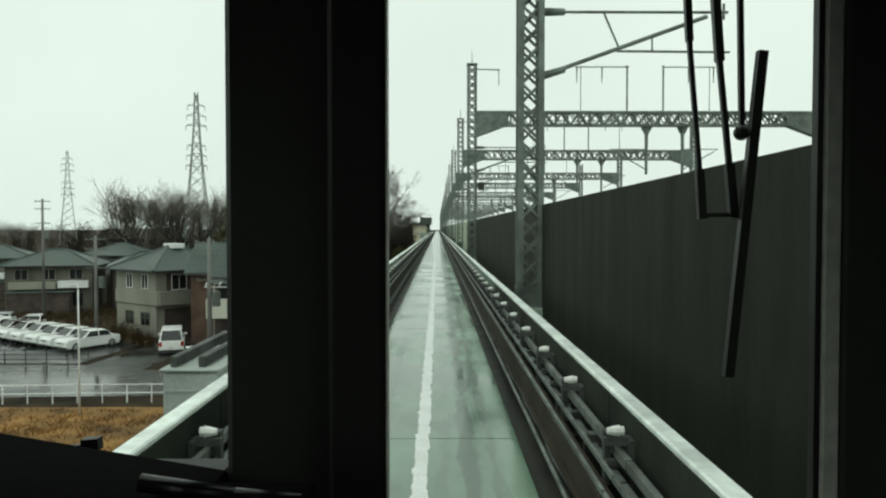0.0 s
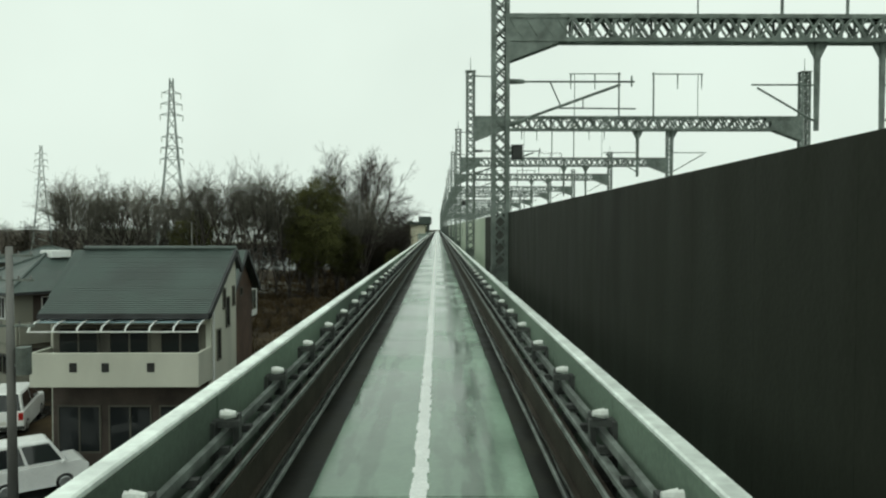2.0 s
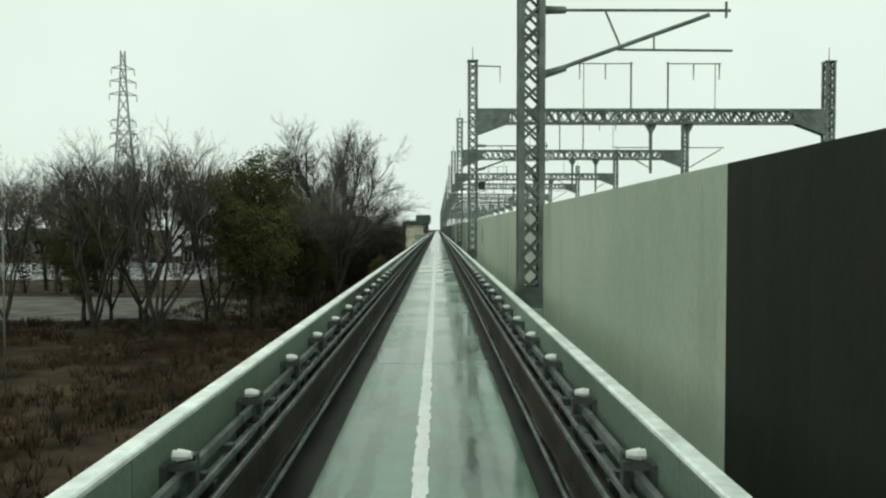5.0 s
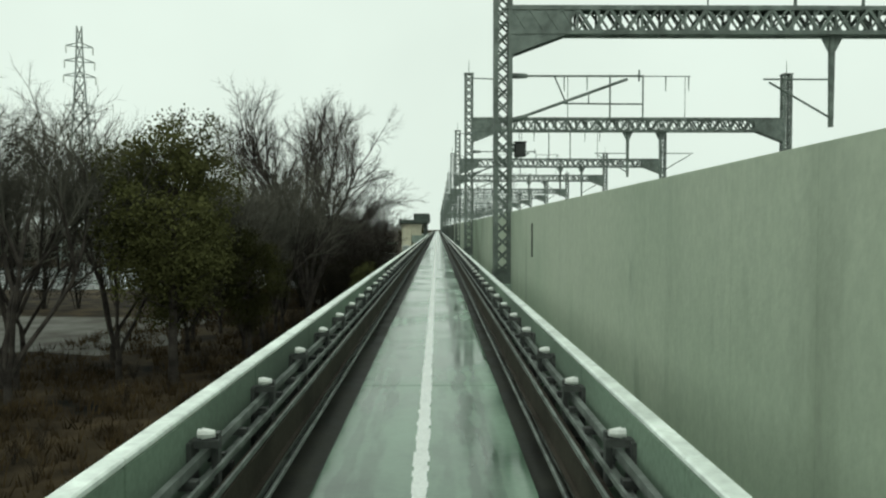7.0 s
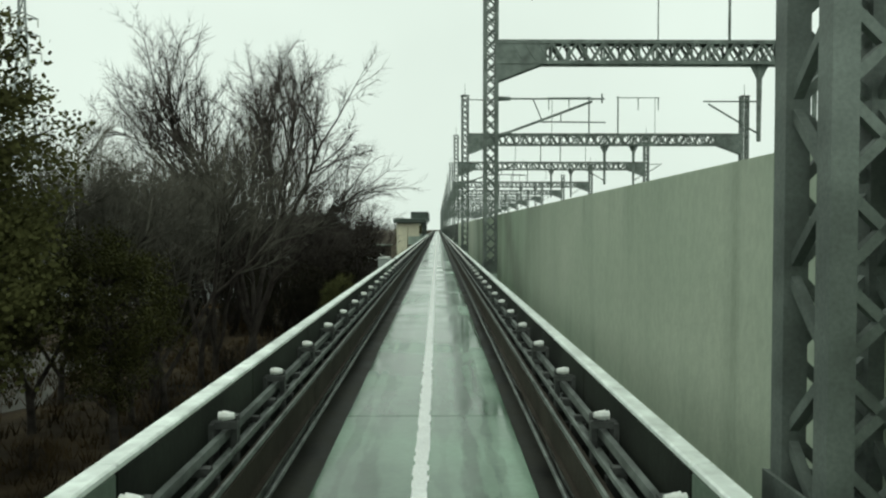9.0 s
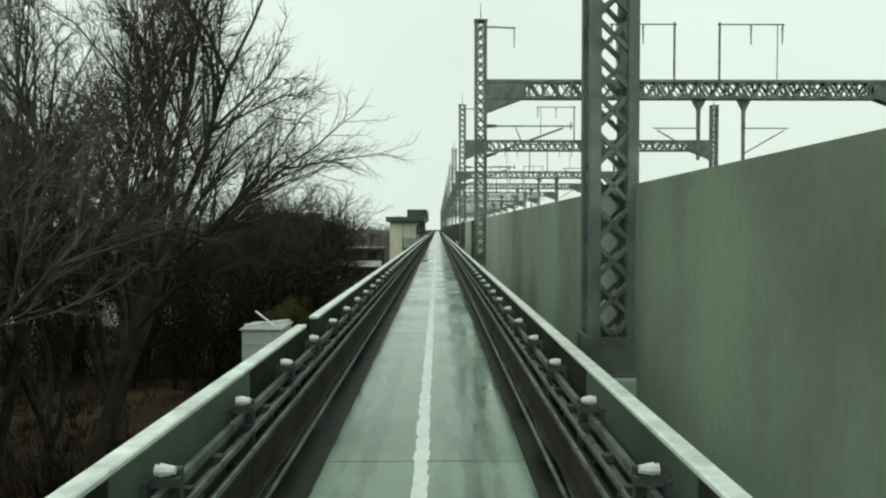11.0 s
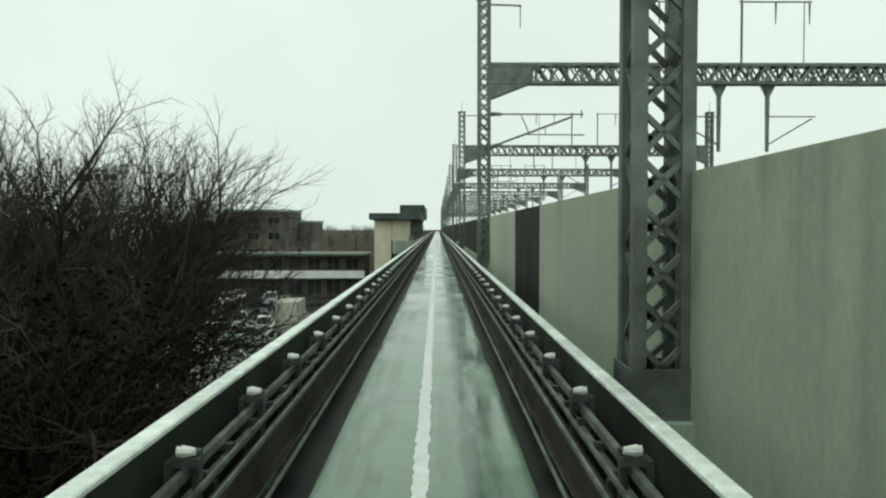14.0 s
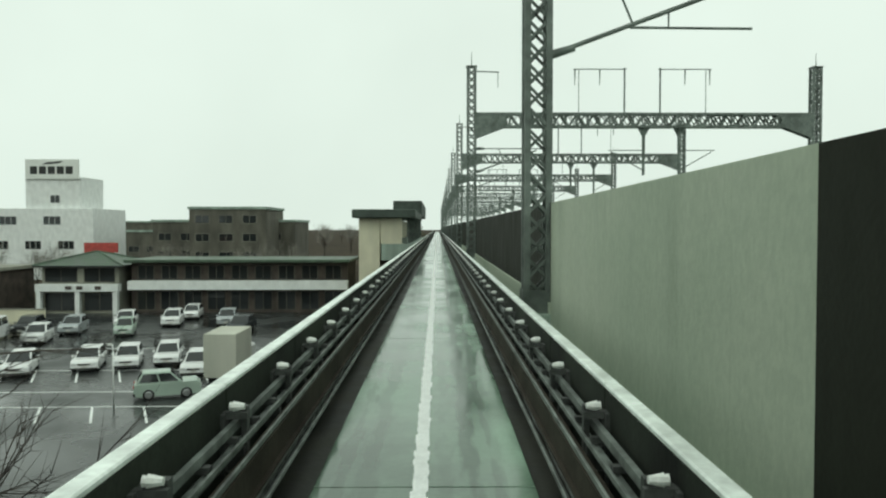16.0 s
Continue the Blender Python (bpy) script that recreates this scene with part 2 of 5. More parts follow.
# dark brown with shade put into the colour; also used for shed and sign marks
M_WOODSHADE = mat("dark_cladding_shade_in_colour", (0.07, 0.055, 0.045), 0.85, 0.3, 1, 20, 0.1)
M_STATIONROOF = mat("dark_green_sheet_roof", (0.045, 0.062, 0.05), 0.6, 0.3, 0.8, 20, 0.1)
M_RED = mat("red_sign_enamel", (0.42, 0.06, 0.05), 0.5, 0.2, 2, 20, 0.02)
M_YELLOW = mat("yellow_sign_enamel", (0.75, 0.50, 0.05), 0.4, 0.15, 2, 20, 0.02)
M_CREAM = mat("pale_yellow_panel", (0.60, 0.575, 0.43), 0.7, 0.12, 0.5, 20, 0.05, streak=0.5)
M_BLUEGREY = mat("blue_grey_sheet", (0.24, 0.33, 0.36), 0.5, 0.15, 1, 20, 0.05)


# ---------------- mesh helpers ----------------
def bx(bm, x0, x1, y0, y1, z0, z1):
    v = [bm.verts.new(p) for p in ((x0, y0, z0), (x1, y0, z0), (x1, y1, z0), (x0, y1, z0),
                                   (x0, y0, z1), (x1, y0, z1), (x1, y1, z1), (x0, y1, z1))]
    for f in ((3, 2, 1, 0), (4, 5, 6, 7), (0, 1, 5, 4), (1, 2, 6, 5), (2, 3, 7, 6), (3, 0, 4, 7)):
        bm.faces.new([v[i] for i in f])
    return v


def tube(bm, p0, p1, r0, r1=None, n=6, caps=True):
    p0, p1 = Vector(p0), Vector(p1)
    r1 = r0 if r1 is None else r1
    d = (p1 - p0).normalized()
    a = d.orthogonal().normalized()
    b = d.cross(a)
    ring = [[bm.verts.new(p + (a * math.cos(2 * math.pi * i / n) + b * math.sin(2 * math.pi * i / n)) * r) for i in range(n)]
            for p, r in ((p0, r0), (p1, r1))]
    for i in range(n):
        bm.faces.new((ring[0][i], ring[0][(i + 1) % n], ring[1][(i + 1) % n], ring[1][i]))
    if caps and n > 2:
        bm.faces.new(ring[0][::-1])
        bm.faces.new(ring[1])


def bar(bm, p0, p1, w, h=None):
    """A square bar between two points."""
    p0, p1 = Vector(p0), Vector(p1)
    h = h or w
    d = (p1 - p0).normalized()
    a = d.cross(Vector((0, 0, 1)))
    a = a.normalized() if a.length > 1e-3 else Vector((1, 0, 0))
    b = d.cross(a)
    c = [[bm.verts.new(p + a * (sx * w / 2) + b * (sz * h / 2)) for sx, sz in ((-1, -1), (1, -1), (1, 1), (-1, 1))] for p in (p0, p1)]
    for i in range(4):
        bm.faces.new((c[0][i], c[0][(i + 1) % 4], c[1][(i + 1) % 4], c[1][i]))
    bm.faces.new(c[0][::-1])
    bm.faces.new(c[1])


def poly(bm, pts, thick=None, way=(0, 0, 1)):
    """A flat plate from its outline, given thickness along way."""
    lo = [bm.verts.new(p) for p in pts]
    if thick is None:
        bm.faces.new(lo)
        return
    w = Vector(way).normalized() * thick
    hi = [bm.verts.new(Vector(p) + w) for p in pts]
    bm.faces.new(lo[::-1])
    bm.faces.new(hi)
    for i in range(len(pts)):
        j = (i + 1) % len(pts)
        bm.faces.new((lo[i], lo[j], hi[j], hi[i]))


def mesh(name, bm, material, soft=0.0, smooth=False):
    if soft:
        bmesh.ops.bevel(bm, geom=bm.edges[:], offset=soft, segments=1, affect="EDGES", clamp_overlap=True)
    bmesh.ops.recalc_face_normals(bm, faces=bm.faces[:])
    me = bpy.data.meshes.new(name)
    bm.to_mesh(me)
    bm.free()
    me.materials.append(material)
    if smooth:
        for p in me.polygons:
            p.use_smooth = True
    return me


def part(name, bm, material, parent, label="", soft=0.0, smooth=False):
    ob = new(name, mesh(name, bm, material, soft, smooth))
    ob.parent = parent
    return tagged(ob, label) if label else ob


def thing(name, m, label, category, group="", kind=""):
    ob = new(name)
    ob.matrix_basis = m
    ob.empty_display_size = 0.2
    return tagged(ob, label, category, group, kind)


def setting(name, bm, material, label, category="", soft=0.0):
    return tagged(new(name, mesh(name, bm, material, soft)), label, category, kind="structure")


def B():
    return bmesh.new()


def boxpart(name, dims, material, parent, label="", soft=0.0):
    bm = B()
    bx(bm, *dims)
    return part(name, bm, material, parent, label, soft)


GROUND = -6.9
Y0, Y1 = -14.0, 700.0

# ---------------- ground and roads ----------------
bm = B()
poly(bm, [(-2500, -900, GROUND), (2500, -900, GROUND), (2500, 4000, GROUND), (-2500, 4000, GROUND)], 0.3, (0, 0, -1))
setting("ground", bm, M_EARTH, "dark brown winter earth and leaf litter", "ground")


def patch(name, pts, material, label, lift):
    pb = B()
    poly(pb, [(x, y, GROUND - 0.05) for x, y in pts], 0.05 + lift, (0, 0, 1))
    return setting(name, pb, material, label, name)


patch("road", [(-60, 39.5), (-8, 41.5), (-8, 48.6), (-19.5, 48.6), (-19.5, 60), (-22.8, 60), (-24, 50.5), (-60, 51.5)], M_WETLOT,
      "wet dark asphalt residential street", 0.02)
patch("car_park", [(-60, 52), (-25, 51), (-23.6, 61), (-34, 66), (-60, 76)], M_WETLOT, "wet asphalt private car park with puddles", 0.024)
patch("field", [(-60, 24), (-5, 26), (-5, 38.5), (-60, 38.5)], M_GRASS, "withered tan grass field beside the street", 0.03)
patch("pavement", [(-120, 188), (-9, 186), (-9, 252), (-120, 252)], M_WETLOT, "wet asphalt customer car park", 0.02)
patch("gravel_lot", [(-90, 129), (-61, 126), (-48, 129.5), (-39, 126.5), (-31, 130), (-25, 128), (-21, 134), (-24, 143), (-22, 150), (-90, 158)], M_GRAVEL, "pale wet gravel clearing behind the trees", 0.02)
patch("lawn", [(-28, 182), (-5, 180), (-5, 186), (-28, 187)], M_GRASS, "tan grass verge beside the car park", 0.05)

# ---------------- guideway ----------------
bm = B()
bx(bm, -1.95, 1.6, Y0, Y1, -0.95, -0.16)
bx(bm, -1.2, 1.0, Y0, Y1, -2.1, -0.95)
setting("guideway_deck", bm, M_GUTTER, "dark wet concrete deck of the elevated guideway", "viaduct")
slab = tagged(new("running_slab"), "wet grey concrete running slab with transverse joints", "guideway", kind="structure")
JOINT = 9.6
# one panel mesh, shared
bm = B()
bx(bm, -1.2, 0.95, 0.012, JOINT - 0.012, -0.2, 0.0)
panel_mesh = mesh("slab_panel", bm, M_SLAB, 0.006)
y = 18.3 - JOINT * 3
while y < Y1:
    o = new("slab_panel", panel_mesh)
    o.parent, o.location = slab, (0, y, 0)
    y += JOINT
rng = random.Random(4)
bm = B()
y = Y0
while y < 420:
    step = 0.16 if y < 190 else 0.6
    bx(bm, -0.25 + rng.uniform(-0.014, 0.014), -0.095 + rng.uniform(-0.014, 0.014), y, y + step, -0.004, 0.009)
    y += step
o = part("centre_line", bm, M_LINE, slab, "worn white painted centre line")


def parapet(name, xi, xo, label):
    """Inner face at xi, outer at xo; wall segments, then the white coping."""
    top = tagged(new(name), label, "parapet", kind="structure")
    s = 1 if xo > xi else -1
    segs = {}
    for dark in (0, 1):
        sb = B()
        bx(sb, min(xi, xo), max(xi, xo), 0.006, 2.994, -0.9, 1.15)
        segs[dark] = mesh("wall_segment", sb, M_CONCDARK if dark else M_PARAPET, 0.01)
    cb = B()
    bx(cb, min(xi - s * 0.005, xo + s * 0.005), max(xi - s * 0.005, xo + s * 0.005), 0.004, 2.996, 1.151, 1.2)
    cope = mesh("coping_stone", cb, M_COPE, 0.012)
    y = -15.0
    while y < 600:
        dark = y < 17.5 or 99 <= y <= 118 or y >= 123
        for nm, me in (("wall_segment", segs[int(dark)]), ("coping_stone", cope)):
            o = new(nm, me)
            o.parent = top
            o.location = (0, y, 0)
            if s < 0 and y == 126.0:      # a narrow gap in the western parapet
                o.location, o.scale = (0, 127.0, 0), (1, 0.665, 1)
        y += 3.0
    return top


parapet("wall_east", 1.41, 1.53, "concrete guideway parapet with white coping, partly blackened")
parapet("wall_west", -1.77, -1.90, "concrete guideway parapet with white coping, partly blackened")


def guide_rail(xw, s, label):
    """A side guide rail and power rails on brackets along the parapet's inner face; s: towards the track."""
    top = tagged(new("guide_rail"), label, "guide rail", "guide rails", "structure")
    sections = []
    gb = B()
    x = xw + s * 0.24
    bx(gb, min(x, x + s * 0.02), max(x, x + s * 0.02), 0.01, 8.99, 0.34, 0.62)
    bx(gb, min(x - s * 0.05, x + s * 0.05), max(x - s * 0.05, x + s * 0.05), 0.01, 8.99, 0.62, 0.645)
    bx(gb, min(x - s * 0.1, x + s * 0.06), max(x - s * 0.1, x + s * 0.06), 0.01, 8.99, 0.315, 0.34)
    sections.append(("rail_section", mesh("rail_section", gb, M_RAIL)))
    for z, dx, nm in ((0.72, 0.13, "power_rail"), (0.87, 0.09, "power_rail"), (0.78, 0.20, "thin_rail"), (0.68, 0.27, "thin_rail"), (0.2, 0.2, "cable")):
        pb = B()
        if nm == "cable":
            tube(pb, (xw + s * dx, 0, z), (xw + s * dx, 9, z), 0.035, n=8)
            tube(pb, (xw + s * (dx + 0.09), 0, z - 0.04), (xw + s * (dx + 0.09), 9, z - 0.04), 0.025, n=8)
        elif nm == "thin_rail":
            bx(pb, min(xw + s * (dx - 0.012), xw + s * (dx + 0.012)), max(xw + s * (dx - 0.012), xw + s * (dx + 0.012)), 0.02, 8.98, z - 0.02, z + 0.02)
        else:
            bx(pb, min(xw + s * (dx - 0.02), xw + s * (dx + 0.03)), max(xw + s * (dx - 0.02), xw + s * (dx + 0.03)), 0.02, 8.98, z - 0.035, z + 0.035)
        sections.append((nm, mesh(nm, pb, M_CABLE)))
    kb = B()
    rk = random.Random(8)
    for k in range(13):
        yk = 0.3 + 0.68 * k + rk.uniform(-0.06, 0.06)
        xa = xw + s * 0.06
        xb = xw + s * rk.uniform(0.17, 0.19)
        bx(kb, min(xa, xb), max(xa, xb), yk, yk + rk.uniform(0.05, 0.11), 0.755 + rk.uniform(0, 0.02), 0.825)
        if k % 2:
            bx(kb, min(xw + s * 0.03, xb), max(xw + s * 0.03, xb), yk + 0.2, yk + 0.27, 0.50, 0.69)
    sections.append(("rail_clips", mesh("rail_clips", kb, M_BRACKET)))
    y = -13.0
    while y < 440:
        for nm, me in sections:
            o = new(nm, me)
            o.parent, o.location = top, (0, y, 0)
            if nm == "rail_clips":
                tagged(o, kind="stuff")
        y += 9.0
    bb = B()
    bx(bb, min(xw, xw + s * 0.2), max(xw, xw + s * 0.2), -0.05, 0.05, 0.42, 0.5)
    bx(bb, min(xw, xw + s * 0.035), max(xw, xw + s * 0.035), -0.09, 0.09, 0.1, 0.98)
    bx(bb, min(xw, xw + s * 0.21), max(xw, xw + s * 0.21), -0.03, 0.03, 0.93, 0.985)
    bx(bb, min(xw + s * 0.14, xw + s * 0.19), max(xw + s * 0.14, xw + s * 0.19), 0.04, 0.12, 0.62, 1.02)
    bracket = mesh("bracket", bb, M_BRACKET)
    ib = B()
    for k, r in enumerate((0.038, 0.046, 0.04, 0.032)):
        tube(ib, (xw + s * (0.06 + 0.03 * k), 0, 1.03), (xw + s * (0.09 + 0.03 * k), 0, 1.03), r, r * 0.8, n=8)
    insul = mesh("insulator", ib, M_INSUL)
    rg = random.Random(5)
    for k in range(4):
        lb = B()
        last = None
        for j in range(19):
            q = Vector((xw + s * (0.05 + 0.035 * k + rg.uniform(-0.01, 0.01)), 0.5 * j, 0.26 - 0.07 * k + rg.uniform(-0.02, 0.02) - 0.03 * math.sin(j * 1.4)))
            if last:
                tube(lb, last, q, 0.018 + 0.004 * k, n=6, caps=False)
            last = q
        loop = mesh("signal_cable", lb, M_CABLE if k % 2 else M_BRACKET)
        yy = -13.0
        while yy < 230:
            o = new("signal_cable", loop)
            o.parent, o.location = top, (0, yy, 0)
            yy += 9.0
    y = 25.1 - 1.8 * 21
    while y < 300:
        for nm, me in (("bracket", bracket), ("insulator", insul)):
            o = new(nm, me)
            o.parent, o.location = top, (0, y, 0)
        y += 1.8
    return top


guide_rail(1.41, -1, "rusty steel guide rail and power rails on parapet brackets")
guide_rail(-1.77, 1, "rusty steel guide rail and power rails on parapet brackets")


def pier():
    p = thing("viaduct_pier", pose(-0.15, 8, GROUND), "grey concrete pier carrying the guideway", "pier", "guideway piers")
    pb = B()
    bx(pb, -0.7, 0.7, -0.7, 0.7, 0, 4.0)
    part("shaft", pb, M_CONC, p, soft=0.08)
    pb = B()
    poly(pb, [(-1.6, -0.75, 4.0 + 0.75), (-0.7, -0.75, 4.0), (0.7, -0.75, 4.0), (1.6, -0.75, 4.75), (1.6, -0.75, 4.8), (-1.6, -0.75, 4.8)], 1.5, (0, 1, 0))
    part("pier_cap", pb, M_CONC, p)
    return p


p0 = pier()
for i in range(1, 22):
    copy_thing(p0, pose(-0.15, 8 + 27 * i, GROUND))

# ---------------- main-line viaduct with its sound walls ----------------
XW = 2.46
bm = B()
bx(bm, XW + 0.02, 25.6, Y0 - 20, Y1, -0.6, 0.3)
bx(bm, XW - 0.85, XW + 0.02, Y0 - 20, Y1, -0.1, 0.40)
setting("viaduct_deck", bm, M_CONC, "grey concrete deck and ledge of the main-line viaduct", "viaduct")
columns = tagged(new("viaduct_columns"), "rows of square concrete viaduct columns", "columns", kind="structure")
bm = B()
bx(bm, -0.7, 0.7, -0.7, 0.7, GROUND - 0.1, -0.6)
column_mesh = mesh("column", bm, M_CONC, 0.06)
for k in range(26):
    for x in (6.2, 21.2):
        o = new("column", column_mesh)
        o.parent, o.location = columns, (x, 4.7 + 27 * k, 0)
swall = tagged(new("sound_wall"), "tall railway sound wall of pale and black panels", "sound wall", kind="structure")
wm = {}
for kind_, z0, ma in (("pale", 0.30, M_WALL), ("black", 0.30, M_WALLDARK), ("raised", 0.89, M_WALLDARK)):
    for length in (1.4, 2.8):
        bm = B()
        bx(bm, XW, XW + 0.14, 0.0005, length - 0.0005, z0, 3.05)
        wm[kind_, length] = mesh("wall_panel", bm, ma, 0.001)
bm = B()
bx(bm, XW - 0.05, XW + 0.14, 0.001, 1.399, 0.30, 0.88)
plinth_panel = mesh("plinth_panel", bm, M_WALL, 0.01)
y = 164.0 - 1.4 * 130
while y < 560:
    length = 1.4 if y < 250 else 2.8
    mid = y + length / 2
    kind_ = "black" if mid < 59.0 or 164.0 < mid < 169.6 else "raised" if mid > 180.8 else "pale"
    if kind_ == "raised" and length == 2.8:
        kind_ = "black"
    if kind_ == "raised":
        o = new("plinth_panel", plinth_panel)
        o.parent, o.location = swall, (0, y, 0)
    o = new("wall_panel", wm[kind_, length])
    o.parent, o.location = swall, (0, y, 0)
    y += length
boxpart("drain_recess", (XW - 0.012, XW + 0.002, 92.84, 93.06, 1.75, 2.62), M_CONCDARK, swall, "narrow dark drain stain cover")
bm = B()
bx(bm, 25.5, 25.64, Y0 - 20, Y1, 0.3, 3.05)
setting("sound_wall_far", bm, M_WALL, "pale sound wall along the viaduct's other edge", "sound wall")
tracks = tagged(new("rail_tracks"), "steel running rails on the viaduct deck", "rails", kind="structure")
for xr in (5.6, 7.04, 9.9, 11.34, 16.0, 17.44, 20.3, 21.74):
    bm = B()
    bx(bm, xr - 0.03, xr + 0.10, Y0, 500, 0.3, 0.315)
    bx(bm, xr + 0.025, xr + 0.045, Y0, 500, 0.315, 0.42)
    bx(bm, xr, xr + 0.07, Y0, 500, 0.42, 0.46)
    part("rail", bm, M_RAIL, tracks)


# ---------------- overhead-line portals ----------------
def zigzag(bm, pa, pb, qa, qb, n, w):
    """Lacing bars between the lines pa-pb and qa-qb."""
    pa, pb, qa, qb = map(Vector, (pa, pb, qa, qb))
    for i in range(n):
        a = pa.lerp(pb, i / n) if i % 2 == 0 else qa.lerp(qb, i / n)
        c = qa.lerp(qb, (i + 1) / n) if i % 2 == 0 else pa.lerp(pb, (i + 1) / n)
        bar(bm, a, c, w)


SPAN = 22.2


def portal():
    g = thing("overhead_line_portal", pose(2.2, 17.6, 0.40), "galvanised lattice steel portal spanning the railway viaduct", "gantry", "overhead-line portals")
    W, TOP, BT, BD = 0.235, 12.42, 9.42, 0.80
    for x0, nm in ((0.0, "column"), (SPAN, "column")):
        col = boxpart(nm, (x0 - 0.36, x0 + 0.36, -0.36, 0.36, 0.231, 0.27), M_STEEL, g)
        for sx in (-1, 1):
            for sy in (-1, 1):
                cb = B()
                bar(cb, (x0 + sx * W, sy * W, 0.27), (x0 + sx * W, sy * W, TOP), 0.135)
                part("leg", cb, M_STEEL, col)
        for sx in (-1, 1):
            boxpart("base_gusset", (x0 + sx * (W + 0.085) - 0.012, x0 + sx * (W + 0.085) + 0.012, -0.34, 0.34, 0.272, 0.72), M_STEEL, col)
            boxpart("base_gusset", (x0 - 0.30, x0 + 0.30, sx * (W + 0.085) - 0.012, sx * (W + 0.085) + 0.012, 0.272, 0.72), M_STEEL, col)
        lb = B()
        for sy in (-1, 1):
            zigzag(lb, (x0 - W, sy * W, 0.5), (x0 - W, sy * W, TOP - 0.1), (x0 + W, sy * W, 0.5), (x0 + W, sy * W, TOP - 0.1), 26, 0.055)
            zigzag(lb, (x0 + W, sy * W, 0.5), (x0 + W, sy * W, TOP - 0.1), (x0 - W, sy * W, 0.5), (x0 - W, sy * W, TOP - 0.1), 26, 0.055)
        for sx in (-1, 1):
            zigzag(lb, (x0 + sx * W, -W, 0.5), (x0 + sx * W, -W, TOP - 0.1), (x0 + sx * W, W, 0.5), (x0 + sx * W, W, TOP - 0.1), 26, 0.055)
        tagged(part("lacing", lb, M_STEEL, col), kind="stuff")
        boxpart("base_plate", (x0 - 0.42, x0 + 0.42, -0.42, 0.42, -0.08, 0.23), M_CONC, col, "pale concrete plinth", 0.02)
        boxpart("cap", (x0 - 0.34, x0 + 0.34, -0.34, 0.34, TOP, TOP + 0.06), M_STEEL, col)
        fb = B()
        tube(fb, (x0, 0, TOP), (x0, 0, TOP + 0.95), 0.03, 0.015)
        part("finial", fb, M_STEEL, col)
    # beam
    beam = boxpart("beam", (0.22, SPAN - 0.22, -0.3, 0.3, BT + 0.065, BT + 0.085), M_STEEL, g, "galvanised walkway plate on the beam")
    for sy in (-1, 1):
        for z in (BT, BT - BD):
            cb = B()
            bar(cb, (0.2, sy * 0.24, z), (SPAN - 0.2, sy * 0.24, z), 0.13)
            part("chord", cb, M_STEEL, beam)
    lb = B()
    a, b = 0.3, SPAN - 0.3
    for sy in (-1, 1):
        zigzag(lb, (a, sy * 0.24, BT), (b, sy * 0.24, BT), (a, sy * 0.24, BT - BD), (b, sy * 0.24, BT - BD), 40, 0.10)
        zigzag(lb, (a, sy * 0.27, BT - BD), (b, sy * 0.27, BT - BD), (a, sy * 0.27, BT), (b, sy * 0.27, BT), 40, 0.06)
        for k in range(31):
            x = a + k * (b - a) / 30
            bar(lb, (x, sy * 0.24, BT), (x, sy * 0.24, BT - BD), 0.07)
    zigzag(lb, (a, -0.24, BT - BD), (b, -0.24, BT - BD), (a, 0.24, BT - BD), (b, 0.24, BT - BD), 30, 0.08)
    tagged(part("lacing", lb, M_STEEL, beam), kind="stuff")
    for x0, s in ((0.28, 1), (SPAN - 0.28, -1)):
        kb = B()
        for sy in (-0.27, 0.25):
            poly(kb, [(x0, sy, BT - 0.05), (x0 + s * 2.0, sy, BT - 0.05), (x0 + s * 2.0, sy, BT - BD), (x0, sy, BT - BD - 0.75)], 0.02, (0, 1, 0))
        part("knee_plate", kb, M_STEEL, beam)
    # cantilever bracket over the near track
    ab = B()
    tube(ab, (0.3, 0, 5.72), (4.2, 0, 7.12), 0.05, n=8)
    tube(ab, (0.3, 0, 7.22), (4.7, 0, 7.22), 0.035, n=8)
    tube(ab, (1.75, 0, 7.2), (2.1, 0, 6.4), 0.025, n=6)
    tube(ab, (2.05, 0, 6.3), (4.75, 0, 6.28), 0.028, n=6)
    tube(ab, (2.9, 0, 6.6), (2.9, 0, 6.3), 0.02, n=6)
    tube(ab, (4.6, 0, 7.42), (4.6, 0, 7.05), 0.03, n=6)
    cant = part("cantilever_arm", ab, M_STEEL, g)
    for z, rise in ((5.72, 0.15), (7.22, 0.0)):
        ib = B()
        tube(ib, (0.32, 0, z + rise * 0.02), (0.82, 0, z + rise), 0.1, 0.08, n=10)
        part("insulator", ib, M_STEEL, cant)
    # hanging posts between the middle tracks, with their brackets
    for x, s in ((11.1, -1), (13.4, 1)):
        hb = B()
        tube(hb, (x, 0, BT - BD), (x, 0, BT - BD - 3.1), 0.12, 0.09, n=8)
        poly(hb, [(x - 0.42, -0.02, BT - BD), (x + 0.42, -0.02, BT - BD), (x, -0.02, BT - BD - 0.8)], 0.04, (0, 1, 0))
        tube(hb, (x, 0, BT - BD - 1.5), (x + s * 2.3, 0, BT - BD - 1.5), 0.03, n=6)
        tube(hb, (x, 0, BT - BD - 2.8), (x + s * 2.1, 0, BT - BD - 1.6), 0.035, n=6)
        part("hanging_post", hb, M_STEEL, g)
    # feeder frames over the beam and the arm at the column's top
    for x, s in ((9.85, -1), (12.15, 1)):
        ub = B()
        tube(ub, (x, 0, BT), (x, 0, BT + 3.0), 0.055, n=6)
        tube(ub, (x + s * 2.95, 0, BT), (x + s * 2.95, 0, BT + 2.9), 0.025, n=6)
        tube(ub, (x - s * 0.12, 0, BT + 2.9), (x + s * 3.3, 0, BT + 2.9), 0.035, n=6)
